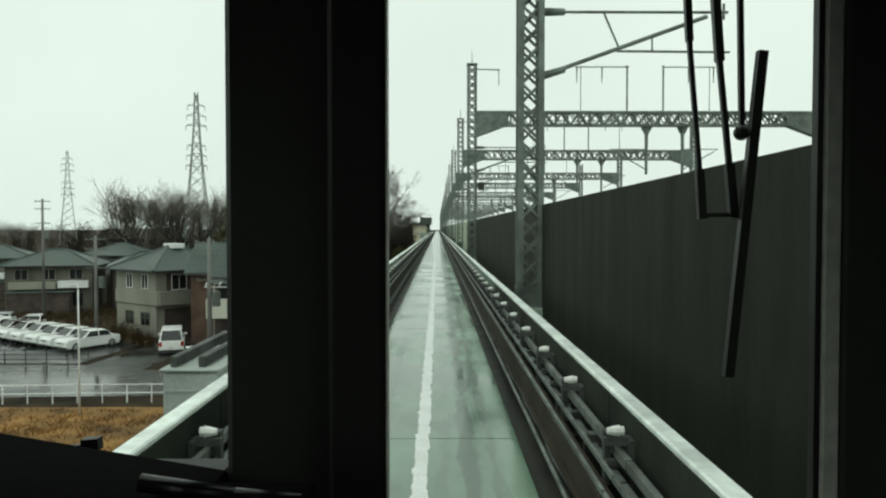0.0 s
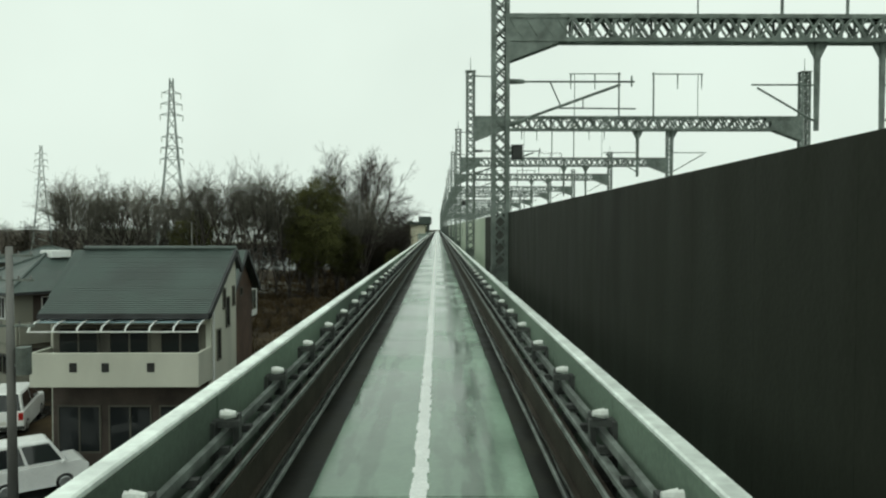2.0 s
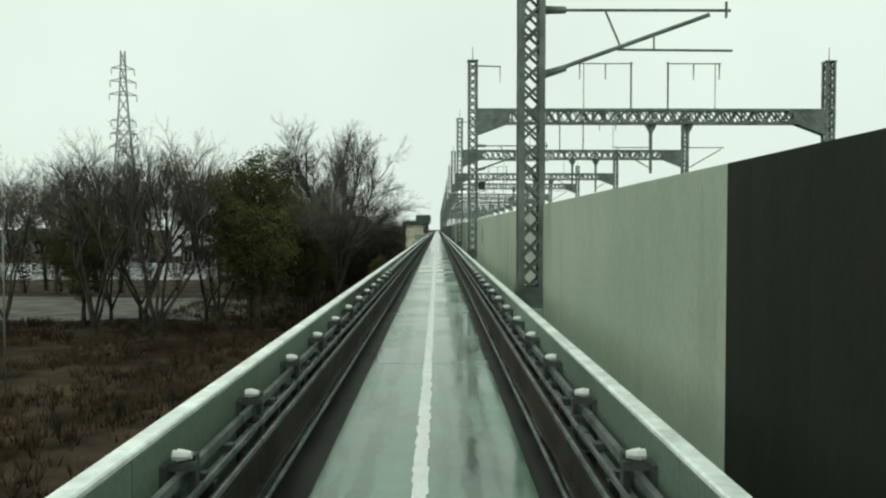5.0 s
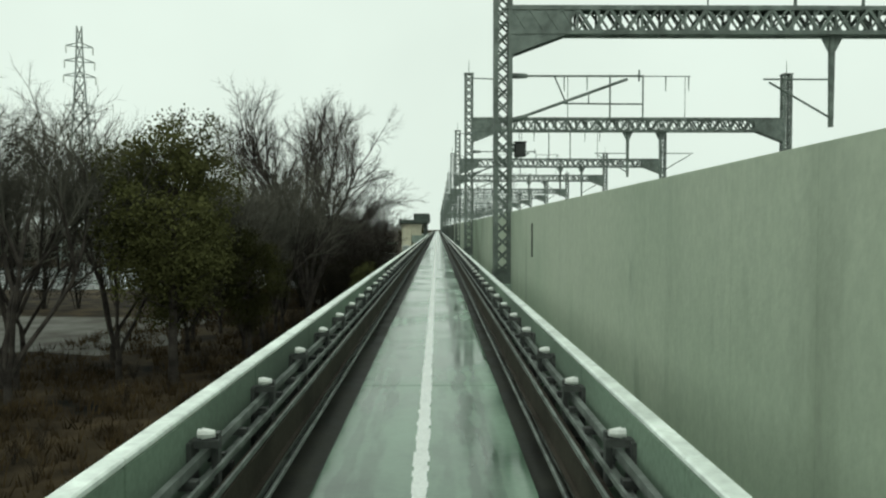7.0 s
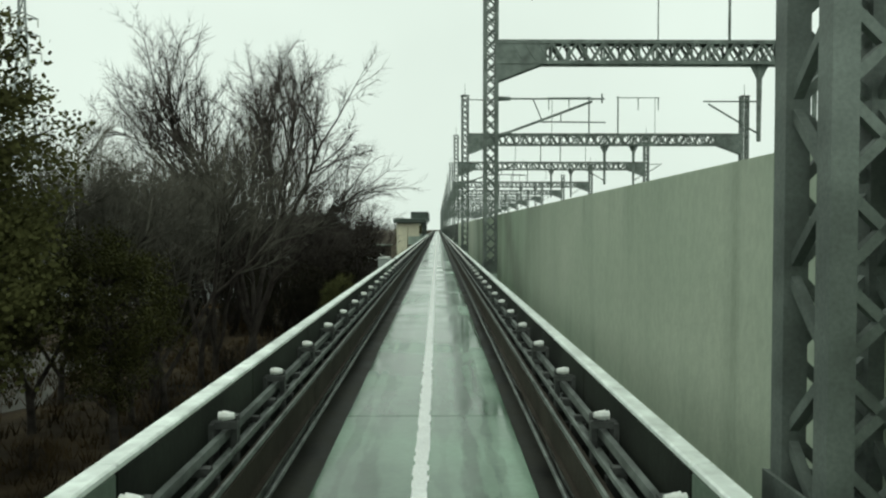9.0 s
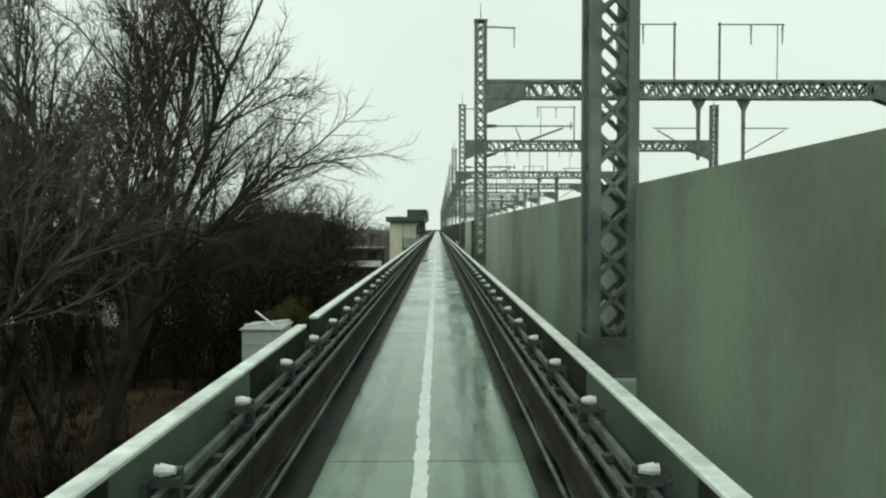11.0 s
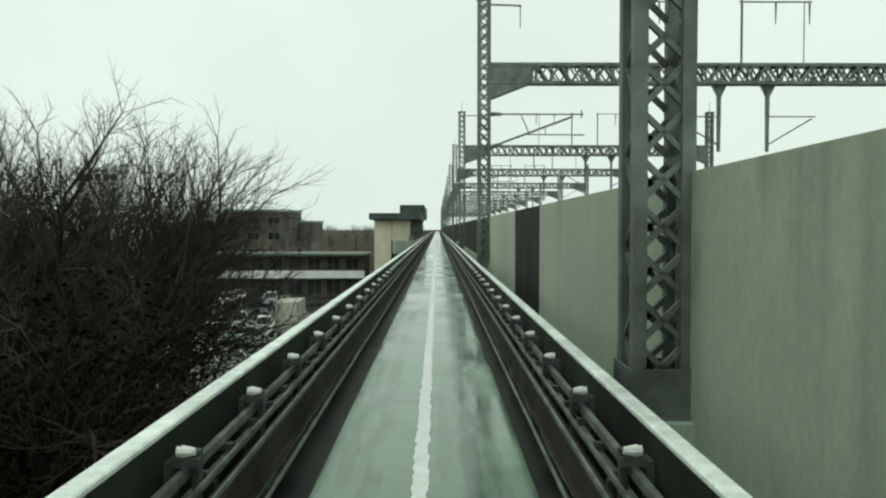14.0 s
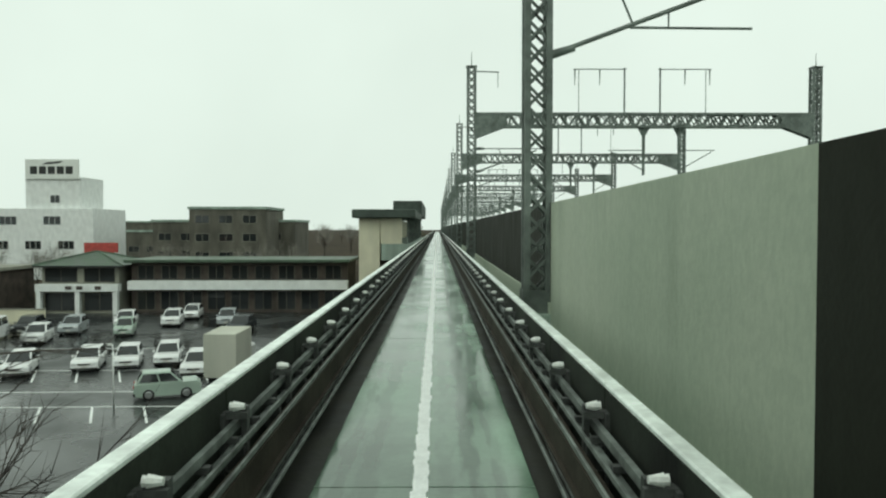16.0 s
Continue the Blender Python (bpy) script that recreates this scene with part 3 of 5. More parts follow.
        for d in (1.6, 3.2):
            tube(ub, (x + s * d, 0, BT + 2.9), (x + s * d, 0, BT + 1.9), 0.05, 0.025, n=6)
        part("feeder_frame", ub, M_STEEL, g)
    tb = B()
    bar(tb, (0.3, 0, TOP - 0.25), (1.75, 0, TOP - 0.3), 0.07)
    tube(tb, (1.7, 0, TOP - 0.3), (1.7, 0, TOP - 1.3), 0.03, 0.02, n=6)
    part("top_arm", tb, M_STEEL, g)
    return g


# place along the line, and how tall each stands beside the first
PORTALS = [(47.0, 1.0), (70.2, 1.0), (98.8, 1.0), (125.5, 1.03), (153.7, 1.01), (181.2, 1.035), (212.5, 1.0), (238.5, 1.0)]
PORTALS += [(267.0 + 27 * k, 1.0) for k in range(12)]
g0 = portal()
for y, tall in PORTALS:
    copy_thing(g0, pose(2.2, y, 0.40) @ Matrix.Diagonal((1, 1, tall, 1)))


def speaker_box(y):
    b = thing("equipment_box", pose(2.80, y, 5.15), "black steel equipment box clamped to a portal column", "box", "equipment boxes")
    boxpart("case", (-0.19, 0.19, -0.16, 0.16, -0.24, 0.24), M_BLACK, b, soft=0.03)
    boxpart("hood", (-0.21, 0.21, -0.22, 0.18, 0.241, 0.265), M_BLACK, b)
    boxpart("clamp", (-0.33, -0.191, -0.05, 0.05, -0.08, 0.08), M_STEEL, b)
    boxpart("clamp", (-0.33, -0.191, -0.05, 0.05, 0.12, 0.2), M_STEEL, b)


speaker_box(47.1)
speaker_box(98.9)


# ---------------- trees and undergrowth ----------------
def limb(bm, p, d, length, r0, r1, n, bend, rg, steps=3):
    """A tapered, bending limb; returns points along it with their directions."""
    out = []
    for k in range(steps):
        d = (d + Vector((rg.uniform(-1, 1), rg.uniform(-1, 1), rg.uniform(-0.5, 0.9))) * bend).normalized()
        q = p + d * (length / steps)
        ra, rb = r0 + (r1 - r0) * k / steps, r0 + (r1 - r0) * (k + 1) / steps
        tube(bm, p, q, ra, rb, n, caps=False)
        out.append((p.lerp(q, 0.5), d))
        out.append((q, d))
        p = q
    return out


def spike(bm, p, d, length, r, rg):
    """The last twig of a branch: three-sided and drawn out to a point."""
    d = (d + Vector((rg.uniform(-1, 1), rg.uniform(-1, 1), rg.uniform(-0.5, 0.9))) * 0.2).normalized()
    a = d.orthogonal().normalized() * r
    b = d.cross(a) * 0.87
    foot = [bm.verts.new(p + q) for q in (a, b - a * 0.5, -b - a * 0.5)]
    tip = bm.verts.new(p + d * length)
    for i in range(3):
        bm.faces.new((foot[i], foot[(i + 1) % 3], tip))


def side(d, spread, rg):
    a = d.orthogonal().normalized()
    a.rotate(Matrix.Rotation(rg.uniform(0, 2 * math.pi), 3, d))
    return (d + a * spread).normalized()


def bare_tree(seed, height, spread, lean=0.0, label="leafless winter tree, its grey-brown twigs paled for haze", fork=0.28, twig=None, fine=2, steps=2, stems=0):
    """trunk: stem and main limbs; crown: branches and twigs."""
    rg = random.Random(seed)
    t = thing("bare_tree", pose(0, 0, 0), label, "tree", "bare trees")
    tb, cb = B(), B()
    r = height * 0.0135
    stem = limb(tb, Vector((0, 0, -0.1)), Vector((lean, 0, 1)).normalized(), height * fork, r, r * 0.75, 9, 0.06, rg, 4)
    tip, d0 = stem[-1]
    rise = []
    for i in range(stems):              # stems that part low down and sweep up before they branch
        d1 = side(d0, rg.uniform(0.25, 0.5), rg)
        rise.append(limb(tb, stem[-1 - 2 * (i % 2)][0], d1, height * rg.uniform(0.26, 0.36), r * 0.6, r * 0.4, 7, 0.16, rg, 5)[-1])
    for i in range(max(6, 2 * stems)):
        src, dd = rise[i % stems] if stems else (tip, d0) if i < 4 else stem[-3]
        d1 = side(dd, rg.uniform(0.35, 0.8) * spread, rg)
        l1 = height * rg.uniform(0.28, 0.4)
        for p1, e1 in limb(tb, src, d1, l1, r * 0.5, r * 0.22, 6, 0.12, rg, 4)[2:]:
            for _ in range(2):
                d2 = side(e1, rg.uniform(0.4, 0.9), rg)
                d2.z += 0.15
                for p2, e2 in limb(cb, p1, d2.normalized(), height * rg.uniform(0.13, 0.22), r * 0.2, r * 0.09, 4, 0.16, rg, 2)[1:]:
                    for _ in range(3):
                        d3 = side(e2, rg.uniform(0.4, 1.0), rg)
                        for p3, e3 in limb(cb, p2, d3, height * rg.uniform(0.05, 0.1), r * 0.068, r * 0.037, 3, 0.2, rg, steps)[1:]:
                            for _ in range(fine):
                                spike(cb, p3, side(e3, rg.uniform(0.5, 1.0), rg), height * rg.uniform(0.028, 0.055), r * 0.038, rg)
    part("trunk", tb, M_BARK, t, smooth=True)
    tagged(part("crown", cb, twig or M_TWIG, t), kind="stuff")
    return t


def leaf(bm, p, size, rg):
    a = Vector((rg.gauss(0, 1), rg.gauss(0, 1), rg.gauss(0, 1))).normalized()
    b = a.orthogonal().normalized() * size * 0.5
    a = a * size
    v = [bm.verts.new(q) for q in (p - a * 0.5, p + b * 0.8, p + a * 0.5, p - b * 0.8)]
    bm.faces.new(v)


def evergreen(seed, height, radius, base, label):
    rg = random.Random(seed)
    t = thing("evergreen_tree", pose(0, 0, 0), label, "tree", "evergreen trees")
    tb, cb = B(), B()
    r = height * 0.018
    stem = limb(tb, Vector((0, 0, -0.1)), Vector((0, 0, 1)), height * 0.8, r, r * 0.3, 9, 0.04, rg, 6)
    mid, half = (base + height) / 2, (height - base) / 2
    for _ in range(260):
        v = Vector((rg.gauss(0, 1), rg.gauss(0, 1), rg.gauss(0, 1))).normalized()
        f = rg.uniform(0.35, 1.0) ** 0.7 * (0.88 + 0.24 * noise.noise(v * 1.7))
        q = Vector((v.x * radius * f, v.y * radius * f, mid + v.z * half * f))
        if rg.random() < 0.4:
            near = min(stem, key=lambda s: abs(s[0].z - q.z + 1.2))[0]
            tube(tb, near, q, r * 0.25, r * 0.05, 4, caps=False)
        cr = radius * rg.uniform(0.14, 0.25)
        for _ in range(105):
            w = Vector((rg.gauss(0, 0.5), rg.gauss(0, 0.5), rg.gauss(0, 0.36)))
            w *= cr * min(1.0, 1.05 / max(w.length, 0.01))
            leaf(cb, q + w, rg.uniform(0.11, 0.21), rg)
    part("trunk", tb, M_BARK, t, smooth=True)
    tagged(part("crown", cb, M_LEAF, t), kind="stuff")
    return t


def thicket(seed, height, leaves, size=0.055, leafage=None):
    rg = random.Random(seed)
    t = thing("shrub", pose(0, 0, 0), "dark tangled leafless shrub with a few dull leaves", "shrub", "undergrowth shrubs")
    tb, cb = B(), B()
    for _ in range(8):
        d = side(Vector((0, 0, 1)), rg.uniform(0.1, 0.6), rg)
        for p1, e1 in limb(tb, Vector((rg.uniform(-0.3, 0.3), rg.uniform(-0.3, 0.3), -0.05)), d, height * rg.uniform(0.6, 0.95), 0.05, 0.015, 5, 0.14, rg, 4)[1:]:
            for _ in range(2):
                for p2, e2 in limb(tb, p1, side(e1, 0.7, rg), height * rg.uniform(0.12, 0.25), 0.018, 0.007, 3, 0.2, rg, 2)[1:]:
                    spike(tb, p2, side(e2, 0.8, rg), height * rg.uniform(0.06, 0.13), 0.008, rg)
                    for _ in range(leaves):
                        leaf(cb, p2 + Vector((rg.gauss(0, 0.45), rg.gauss(0, 0.45), rg.gauss(0, 0.4) - 0.35)), rg.uniform(size, 2 * size), rg)
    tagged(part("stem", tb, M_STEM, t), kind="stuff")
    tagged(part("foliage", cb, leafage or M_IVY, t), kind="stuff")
    return t


def scaled(x, y, s, turn, z=GROUND):
    return pose(x, y, z, 0, 0, turn) @ Matrix.Diagonal((s, s, s, 1))


# far trees: coarse, with distance haze painted into the twig colour
far = [bare_tree(17, 17, 0.9, twig=M_TWIGHAZE, fine=0, steps=1), bare_tree(18, 17, 1.0, twig=M_TWIGHAZE, fine=0, steps=1)]
EDGE = "many-stemmed leafless tree with a dense fan of fine grey twigs"
near = [bare_tree(15, 18, 0.8, 0, EDGE, 0.10, M_TWIG, 2, stems=3), bare_tree(16, 18, 0.9, 0.08, EDGE, 0.08, M_TWIG, 2, stems=4),
        bare_tree(19, 18, 0.8, -0.06, EDGE, 0.14, M_TWIG, 2, stems=3)]


def spread_out(first, spots, rg):
    """Puts the first things and then copies of them at the spots (x, y, size)."""
    for i, (x, y, s) in enumerate(spots):
        m = scaled(x, y, s, rg.uniform(0, 360))
        if i < len(first):
            first[i].matrix_basis = m
        else:
            copy_thing(first[i % len(first)], m)


rng = random.Random(21)
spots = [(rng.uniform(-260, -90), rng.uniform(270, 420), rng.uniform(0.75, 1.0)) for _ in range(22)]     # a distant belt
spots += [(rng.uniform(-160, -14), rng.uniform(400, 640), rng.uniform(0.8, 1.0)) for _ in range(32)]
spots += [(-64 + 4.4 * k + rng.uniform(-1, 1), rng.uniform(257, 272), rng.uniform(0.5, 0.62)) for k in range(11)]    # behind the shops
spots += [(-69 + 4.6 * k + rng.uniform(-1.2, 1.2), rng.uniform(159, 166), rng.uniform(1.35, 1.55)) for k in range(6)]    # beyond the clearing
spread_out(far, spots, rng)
# the wood's edge: one loose row, with open ground behind
spots = [(-51 + 4.4 * k + rng.uniform(-1.2, 1.2), 121 + rng.uniform(-5, 9), rng.uniform(0.90, 1.0)) for k in range(7)]
spots += [(-22.5, 112.5, 1.07), (-25.5, 117, 1.1), (-19.8, 119.5, 1.02), (-28.5, 114, 1.06), (-18.5, 128.5, 0.95), (-23.0, 126.0, 1.0), (-15.0, 131, 0.78), (-20.0, 134, 0.9)]
spots += [(rng.uniform(-24, -12.5), rng.uniform(132, 146), rng.uniform(0.85, 1.0)) for _ in range(7)]
spread_out(near, spots, rng)

CHERRY = "spreading leafless cherry tree with thin twigs"
cherry = [bare_tree(31, 13, 1.35, 0.2, CHERRY, 0.2, M_CHERRY, 2), bare_tree(32, 13, 1.5, -0.1, CHERRY, 0.18, M_CHERRY, 2)]
for i, (x, y, s, r) in enumerate(((-13.0, 168.5, 1.27, 20), (-16.5, 165, 1.32, 140), (-20.5, 168, 1.0, 230), (-10.6, 164.6, 0.92, 90), (-24.5, 166, 1.0, 200),
                                  (-28, 170, 1.0, 10), (-14.0, 163.5, 1.0, 200), (-10.2, 168.6, 0.92, 90), (-18.5, 162.5, 1.02, 60), (-15.0, 170.5, 1.0, 300),
                                  (-10.4, 166.6, 0.93, 0), (-11.8, 170.4, 0.95, 170))):
    if i < 2:
        cherry[i].matrix_basis = scaled(x, y, s, r)
    else:
        copy_thing(cherry[i % 2], scaled(x, y, s, r))

broad = bare_tree(36, 25, 1.0, 0.05, "tall many-stemmed leafless tree with a wide crown of fine twigs", 0.10, M_CHERRY, 4, stems=5)
broad.matrix_basis = scaled(-12.3, 144.4, 0.91, 65)
reach = bare_tree(34, 13.5, 1.2, 0.28, "leafless cherry tree with long limbs reaching towards the line", 0.54, M_CHERRY, 2)
reach.matrix_basis = scaled(-13.0, 167.4, 0.93, 0)
copy_thing(reach, scaled(-12.4, 141.8, 1.23, -12))
vase = bare_tree(33, 13.5, 0.72, 0.0, "leafless cherry tree with upswept limbs", 0.42, M_CHERRY, 1)
vase.matrix_basis = scaled(-11.4, 172.3, 0.9, 40)
copy_thing(vase, scaled(-7.8, 168.5, 1.02, 265))

green = evergreen(41, 15.5, 4.5, 3.0, "broad dark evergreen tree with dense olive leaves")
green.matrix_basis = scaled(-16.0, 118.5, 1.1, 0)
copy_thing(green, scaled(-18.2, 124.5, 0.72, 120))
copy_thing(green, scaled(-33.2, 122, 0.73, 60))
copy_thing(green, scaled(-12.8, 124, 0.58, 220))
copy_thing(green, scaled(-8.0, 156.0, 0.35, 20))
copy_thing(green, scaled(-6.6, 330, 0.75, 70))
copy_thing(green, scaled(-11.5, 345, 0.8, 170))

bush = [thicket(51, 6.0, 2), thicket(52, 6.0, 3), thicket(53, 6.0, 3)]
rng = random.Random(23)
spots = [(rng.uniform(-30, -17), rng.uniform(146, 160), rng.uniform(0.5, 0.8)) for _ in range(9)]
spots += [(rng.uniform(-14, -9.5), rng.uniform(126, 150), rng.uniform(0.4, 0.7)) for _ in range(12)]
spots += [(rng.uniform(-40, -9.5), rng.uniform(98, 124), rng.uniform(0.2, 0.42)) for _ in range(18)]
spots += [(rng.uniform(-70, -28), rng.uniform(92, 118), rng.uniform(0.4, 0.75)) for _ in range(9)]
spots += [(rng.uniform(-21, -7), rng.uniform(76, 106), rng.uniform(0.25, 0.5)) for _ in range(16)]
spots += [(rng.uniform(-36, -21), rng.uniform(60.5, 68), rng.uniform(0.25, 0.4)) for _ in range(10)]      # hedge behind the parked cars
spots += [(rng.uniform(-14, -7), rng.uniform(56, 76), rng.uniform(0.25, 0.45)) for _ in range(10)]
spots += [(rng.uniform(-64, -38), rng.uniform(100, 116), rng.uniform(1.0, 1.4)) for _ in range(9)]
spots += [(-35 + 2.2 * k + rng.uniform(-0.5, 0.5), 221.5 + rng.uniform(-0.6, 0.6), rng.uniform(0.26, 0.36)) for k in range(9)]   # hedge in the car park
spread_out(bush, spots, rng)
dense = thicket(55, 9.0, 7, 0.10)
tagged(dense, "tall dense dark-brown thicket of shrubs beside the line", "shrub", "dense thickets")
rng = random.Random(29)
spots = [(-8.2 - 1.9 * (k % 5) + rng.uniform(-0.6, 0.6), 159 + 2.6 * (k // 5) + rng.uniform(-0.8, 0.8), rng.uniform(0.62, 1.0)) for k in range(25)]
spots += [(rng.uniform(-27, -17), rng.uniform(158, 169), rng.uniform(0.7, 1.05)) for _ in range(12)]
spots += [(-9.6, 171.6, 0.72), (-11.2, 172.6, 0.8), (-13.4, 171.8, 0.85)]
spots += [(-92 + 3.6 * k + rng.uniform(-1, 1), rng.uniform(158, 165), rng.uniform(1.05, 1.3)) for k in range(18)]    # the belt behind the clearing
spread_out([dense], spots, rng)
def dry_tufts(name, spots, tall, material, label, seed):
    """Loose tufts of withered blades, scattered over the ground."""
    rg = random.Random(seed)
    verts, faces = [], []
    for x, y in spots:
        for _ in range(rg.randint(4, 8)):
            a, d = rg.uniform(0, 2 * math.pi), rg.uniform(0, 0.3)
            px, py, h, lean = x + d * math.cos(a), y + d * math.sin(a), tall * rg.uniform(0.4, 1.1), rg.uniform(0.1, 0.7)
            w, q = rg.uniform(0.02, 0.05), rg.uniform(0, 2 * math.pi)
            k = len(verts)
            verts += [(px - w * math.sin(q), py + w * math.cos(q), GROUND), (px + w * math.sin(q), py - w * math.cos(q), GROUND),
                      (px + lean * h * math.cos(a), py + lean * h * math.sin(a), GROUND + h)]
            faces.append((k, k + 1, k + 2))
    me = bpy.data.meshes.new(name)
    me.from_pydata(verts, [], faces)
    me.materials.append(material)
    return tagged(new(name, me), label, "grass", kind="stuff")


rng = random.Random(61)


def over(x0, x1, y0, y1, n):
    """Spots in a stretch of ground, gathered in drifts."""
    out = []
    while len(out) < n:
        x, y = rng.uniform(x0, x1), rng.uniform(y0, y1)
        if noise.noise(Vector((x * 0.18, y * 0.18, 3.0))) > rng.uniform(-0.5, 0.25):
            out.append((x, y))
    return out


dry_tufts("undergrowth", over(-46, -6, 72, 127, 4200), 0.75, M_TUFT, "withered brown undergrowth and grass under the trees", 5)
dry_tufts("undergrowth", over(-30, -5, 127, 186, 2200), 0.8, M_TUFT, "withered brown undergrowth and grass under the trees", 6)
dry_tufts("field_grass", over(-44, -5, 24.5, 38, 3600), 0.22, M_GRASS, "short withered tan grass of the field", 7)
hedge = thicket(56, 2.2, 7, 0.05, M_HEDGE)
tagged(hedge, "withered orange-brown hedge shrub beside the car park", "shrub", "withered hedge")
rng = random.Random(31)
spots = [(-25.6 - 1.35 * k + rng.uniform(-0.3, 0.3), 60.6 + 0.42 * k + rng.uniform(-0.4, 0.4), rng.uniform(0.75, 1.1)) for k in range(9)]
spots += [(-22.8 - 0.9 * k, 58.6 + 0.5 * k, rng.uniform(0.5, 0.8)) for k in range(3)]
spread_out([hedge], spots, rng)
low = thicket(54, 6.0, 9)
tagged(low, "low dense dark-brown hedge bush between parked cars", "shrub", "hedge bushes")
low.matrix_basis = scaled(-33.2, 223.0, 0.36, 10)
for x, y, s, q in ((-31.4, 223.4, 0.33, 80), (-35.4, 222.6, 0.35, 140), (-29.6, 222.8, 0.3, 200), (-27.6, 222.4, 0.27, 270), (-18.6, 214.5, 0.3, 30), (-17.4, 213.6, 0.27, 100), (-16.4, 215.2, 0.28, 170)):
    copy_thing(low, scaled(x, y, s, q))


# ---------------- cars ----------------
def plate(bm, corners, shrink, lift, thick=0.006):
    """A pane lying just over a four-cornered face."""
    c = [Vector(p) for p in corners]
    mid = sum(c, Vector()) / 4
    n = (c[1] - c[0]).cross(c[3] - c[0]).normalized()
    if isinstance(shrink, float):
        shrink = (shrink,) * 4
    poly(bm, [p + (mid - p) * s + n * lift for p, s in zip(c, shrink)], thick, n)


def car(name, label, paint, L, W, H, hood, belt, yb, yf, tb, tf, category="car"):
    """Nose towards +y, origin on the ground under the middle. hood: bonnet height; yb, yf, tb, tf: ends of the cabin at belt and roof."""
    c = thing(name, pose(0, 0, 0), label, category, "parked cars")
    h, f = W / 2, L / 2
    bm = B()
    prof = [(-f, 0.3), (-f - 0.02, 0.55), (-f + 0.03, belt - 0.02), (yb, belt), (yf, belt), (f - 0.25, hood), (f - 0.02, hood - 0.18), (f, 0.3), (f - 0.1, 0.2), (-f + 0.1, 0.2)]
    poly(bm, [(-h, y, z) for y, z in prof], W, (1, 0, 0))
    part("body", bm, paint, c, soft=0.06, smooth=False)
    bm = B()
    lo = [(-h + 0.03, yb, belt - 0.03), (h - 0.03, yb, belt - 0.03), (h - 0.03, yf, belt - 0.03), (-h + 0.03, yf, belt - 0.03)]
    k = 0.17
    hi = [(-h + k, tb, H), (h - k, tb, H), (h - k, tf, H), (-h + k, tf, H)]
    vs = [bm.verts.new(p) for p in lo + hi]
    for q in ((3, 2, 1, 0), (4, 5, 6, 7), (0, 1, 5, 4), (1, 2, 6, 5), (2, 3, 7, 6), (3, 0, 4, 7)):
        bm.faces.new([vs[i] for i in q])
    cabin = part("cabin", bm, paint, c, soft=0.06)
    for nm, q in (("rear_window", (0, 1, 5, 4)), ("windscreen", (2, 3, 7, 6))):
        bm = B()
        plate(bm, [(lo + hi)[i] for i in q], 0.13, 0.003)
        part(nm, bm, M_GLASS, cabin, "dark car window glass")
    for s in (0, 1):
        a0, a1 = (lo[1], lo[2]) if s == 0 else (lo[3], lo[0])
        b0, b1 = (hi[1], hi[2]) if s == 0 else (hi[3], hi[0])
        for u0, u1 in ((0.05, 0.5), (0.53, 0.95)):
            A, D = Vector(a0).lerp(Vector(a1), u0), Vector(b0).lerp(Vector(b1), u0)
            Bq, C = Vector(a0).lerp(Vector(a1), u1), Vector(b0).lerp(Vector(b1), u1)
            bm = B()
            plate(bm, [A.lerp(D, 0.15), Bq.lerp(C, 0.15), C.lerp(Bq, 0.12), D.lerp(A, 0.12)], 0.02, 0.003)
            part("side_window", bm, M_GLASS, cabin, "dark car window glass")
    for s in (-1, 1):
        for y in (-f + 0.75, f - 0.8):
            bm = B()
            tube(bm, (s * (h - 0.2), y, 0.31), (s * (h + 0.012), y, 0.31), 0.31, n=18)
            w = part("wheel", bm, M_TYRE, c, "black rubber tyre", 0.02)
            bm = B()
            tube(bm, (s * (h + 0.013), y, 0.31), (s * (h + 0.03), y, 0.31), 0.2, 0.17, n=14)
            part("rim", bm, M_RIM, w, "grey alloy rim")
        boxpart("tail_lamp", (s * (h - 0.12) - 0.1, s * (h - 0.12) + 0.1, -f - 0.035, -f + 0.05, 0.68, belt - 0.06), M_TAIL, c, "red tail lamp", 0.01)
        boxpart("headlamp", (s * (h - 0.22) - 0.17, s * (h - 0.22) + 0.17, f - 0.12, f + 0.005, hood - 0.33, hood - 0.19), M_HEAD, c, "clear headlamp", 0.02)
        boxpart("mirror", (s * (h + 0.1) - 0.09, s * (h + 0.1) + 0.09, yf - 0.28, yf - 0.18, belt, belt + 0.14), paint, c, "", 0.02)
    boxpart("number_plate", (-0.17, 0.17, -f - 0.03, -f - 0.022, 0.5, 0.66), M_PLATE, c, "pale blank number plate")
    boxpart("number_plate", (-0.17, 0.17, f + 0.001, f + 0.01, 0.36, 0.52), M_PLATE, c, "pale blank number plate")
    boxpart("grille", (-0.38, 0.38, f - 0.02, f + 0.006, hood - 0.34, hood - 0.24), M_BLACK, c, "black grille")
    boxpart("bumper", (-h - 0.005, h + 0.005, f - 0.12, f + 0.02, 0.24, 0.35), M_BLACK, c, "dark lower bumper", 0.02)
    boxpart("bumper", (-h - 0.005, h + 0.005, -f - 0.04, -f + 0.1, 0.26, 0.42), M_BLACK, c, "dark lower bumper", 0.02)
    return c


def on_lot(x, y, turn, z=GROUND + 0.024):
    return pose(x, y, z, 0, 0, turn)


minivan = car("minivan", "white minivan parked on the wet street", M_CAR, 4.7, 1.75, 1.88, 1.08, 1.08, -2.3, 1.35, -2.12, 0.55, "van")
minivan.matrix_basis = on_lot(-20.3, 56.4, 18)
kei = car("kei_van", "small white boxy van parked before the house", M_CAR, 3.4, 1.48, 1.85, 1.02, 1.0, -1.65, 1.05, -1.55, 0.45, "van")
kei.matrix_basis = on_lot(-14.5, 47.4, -52)
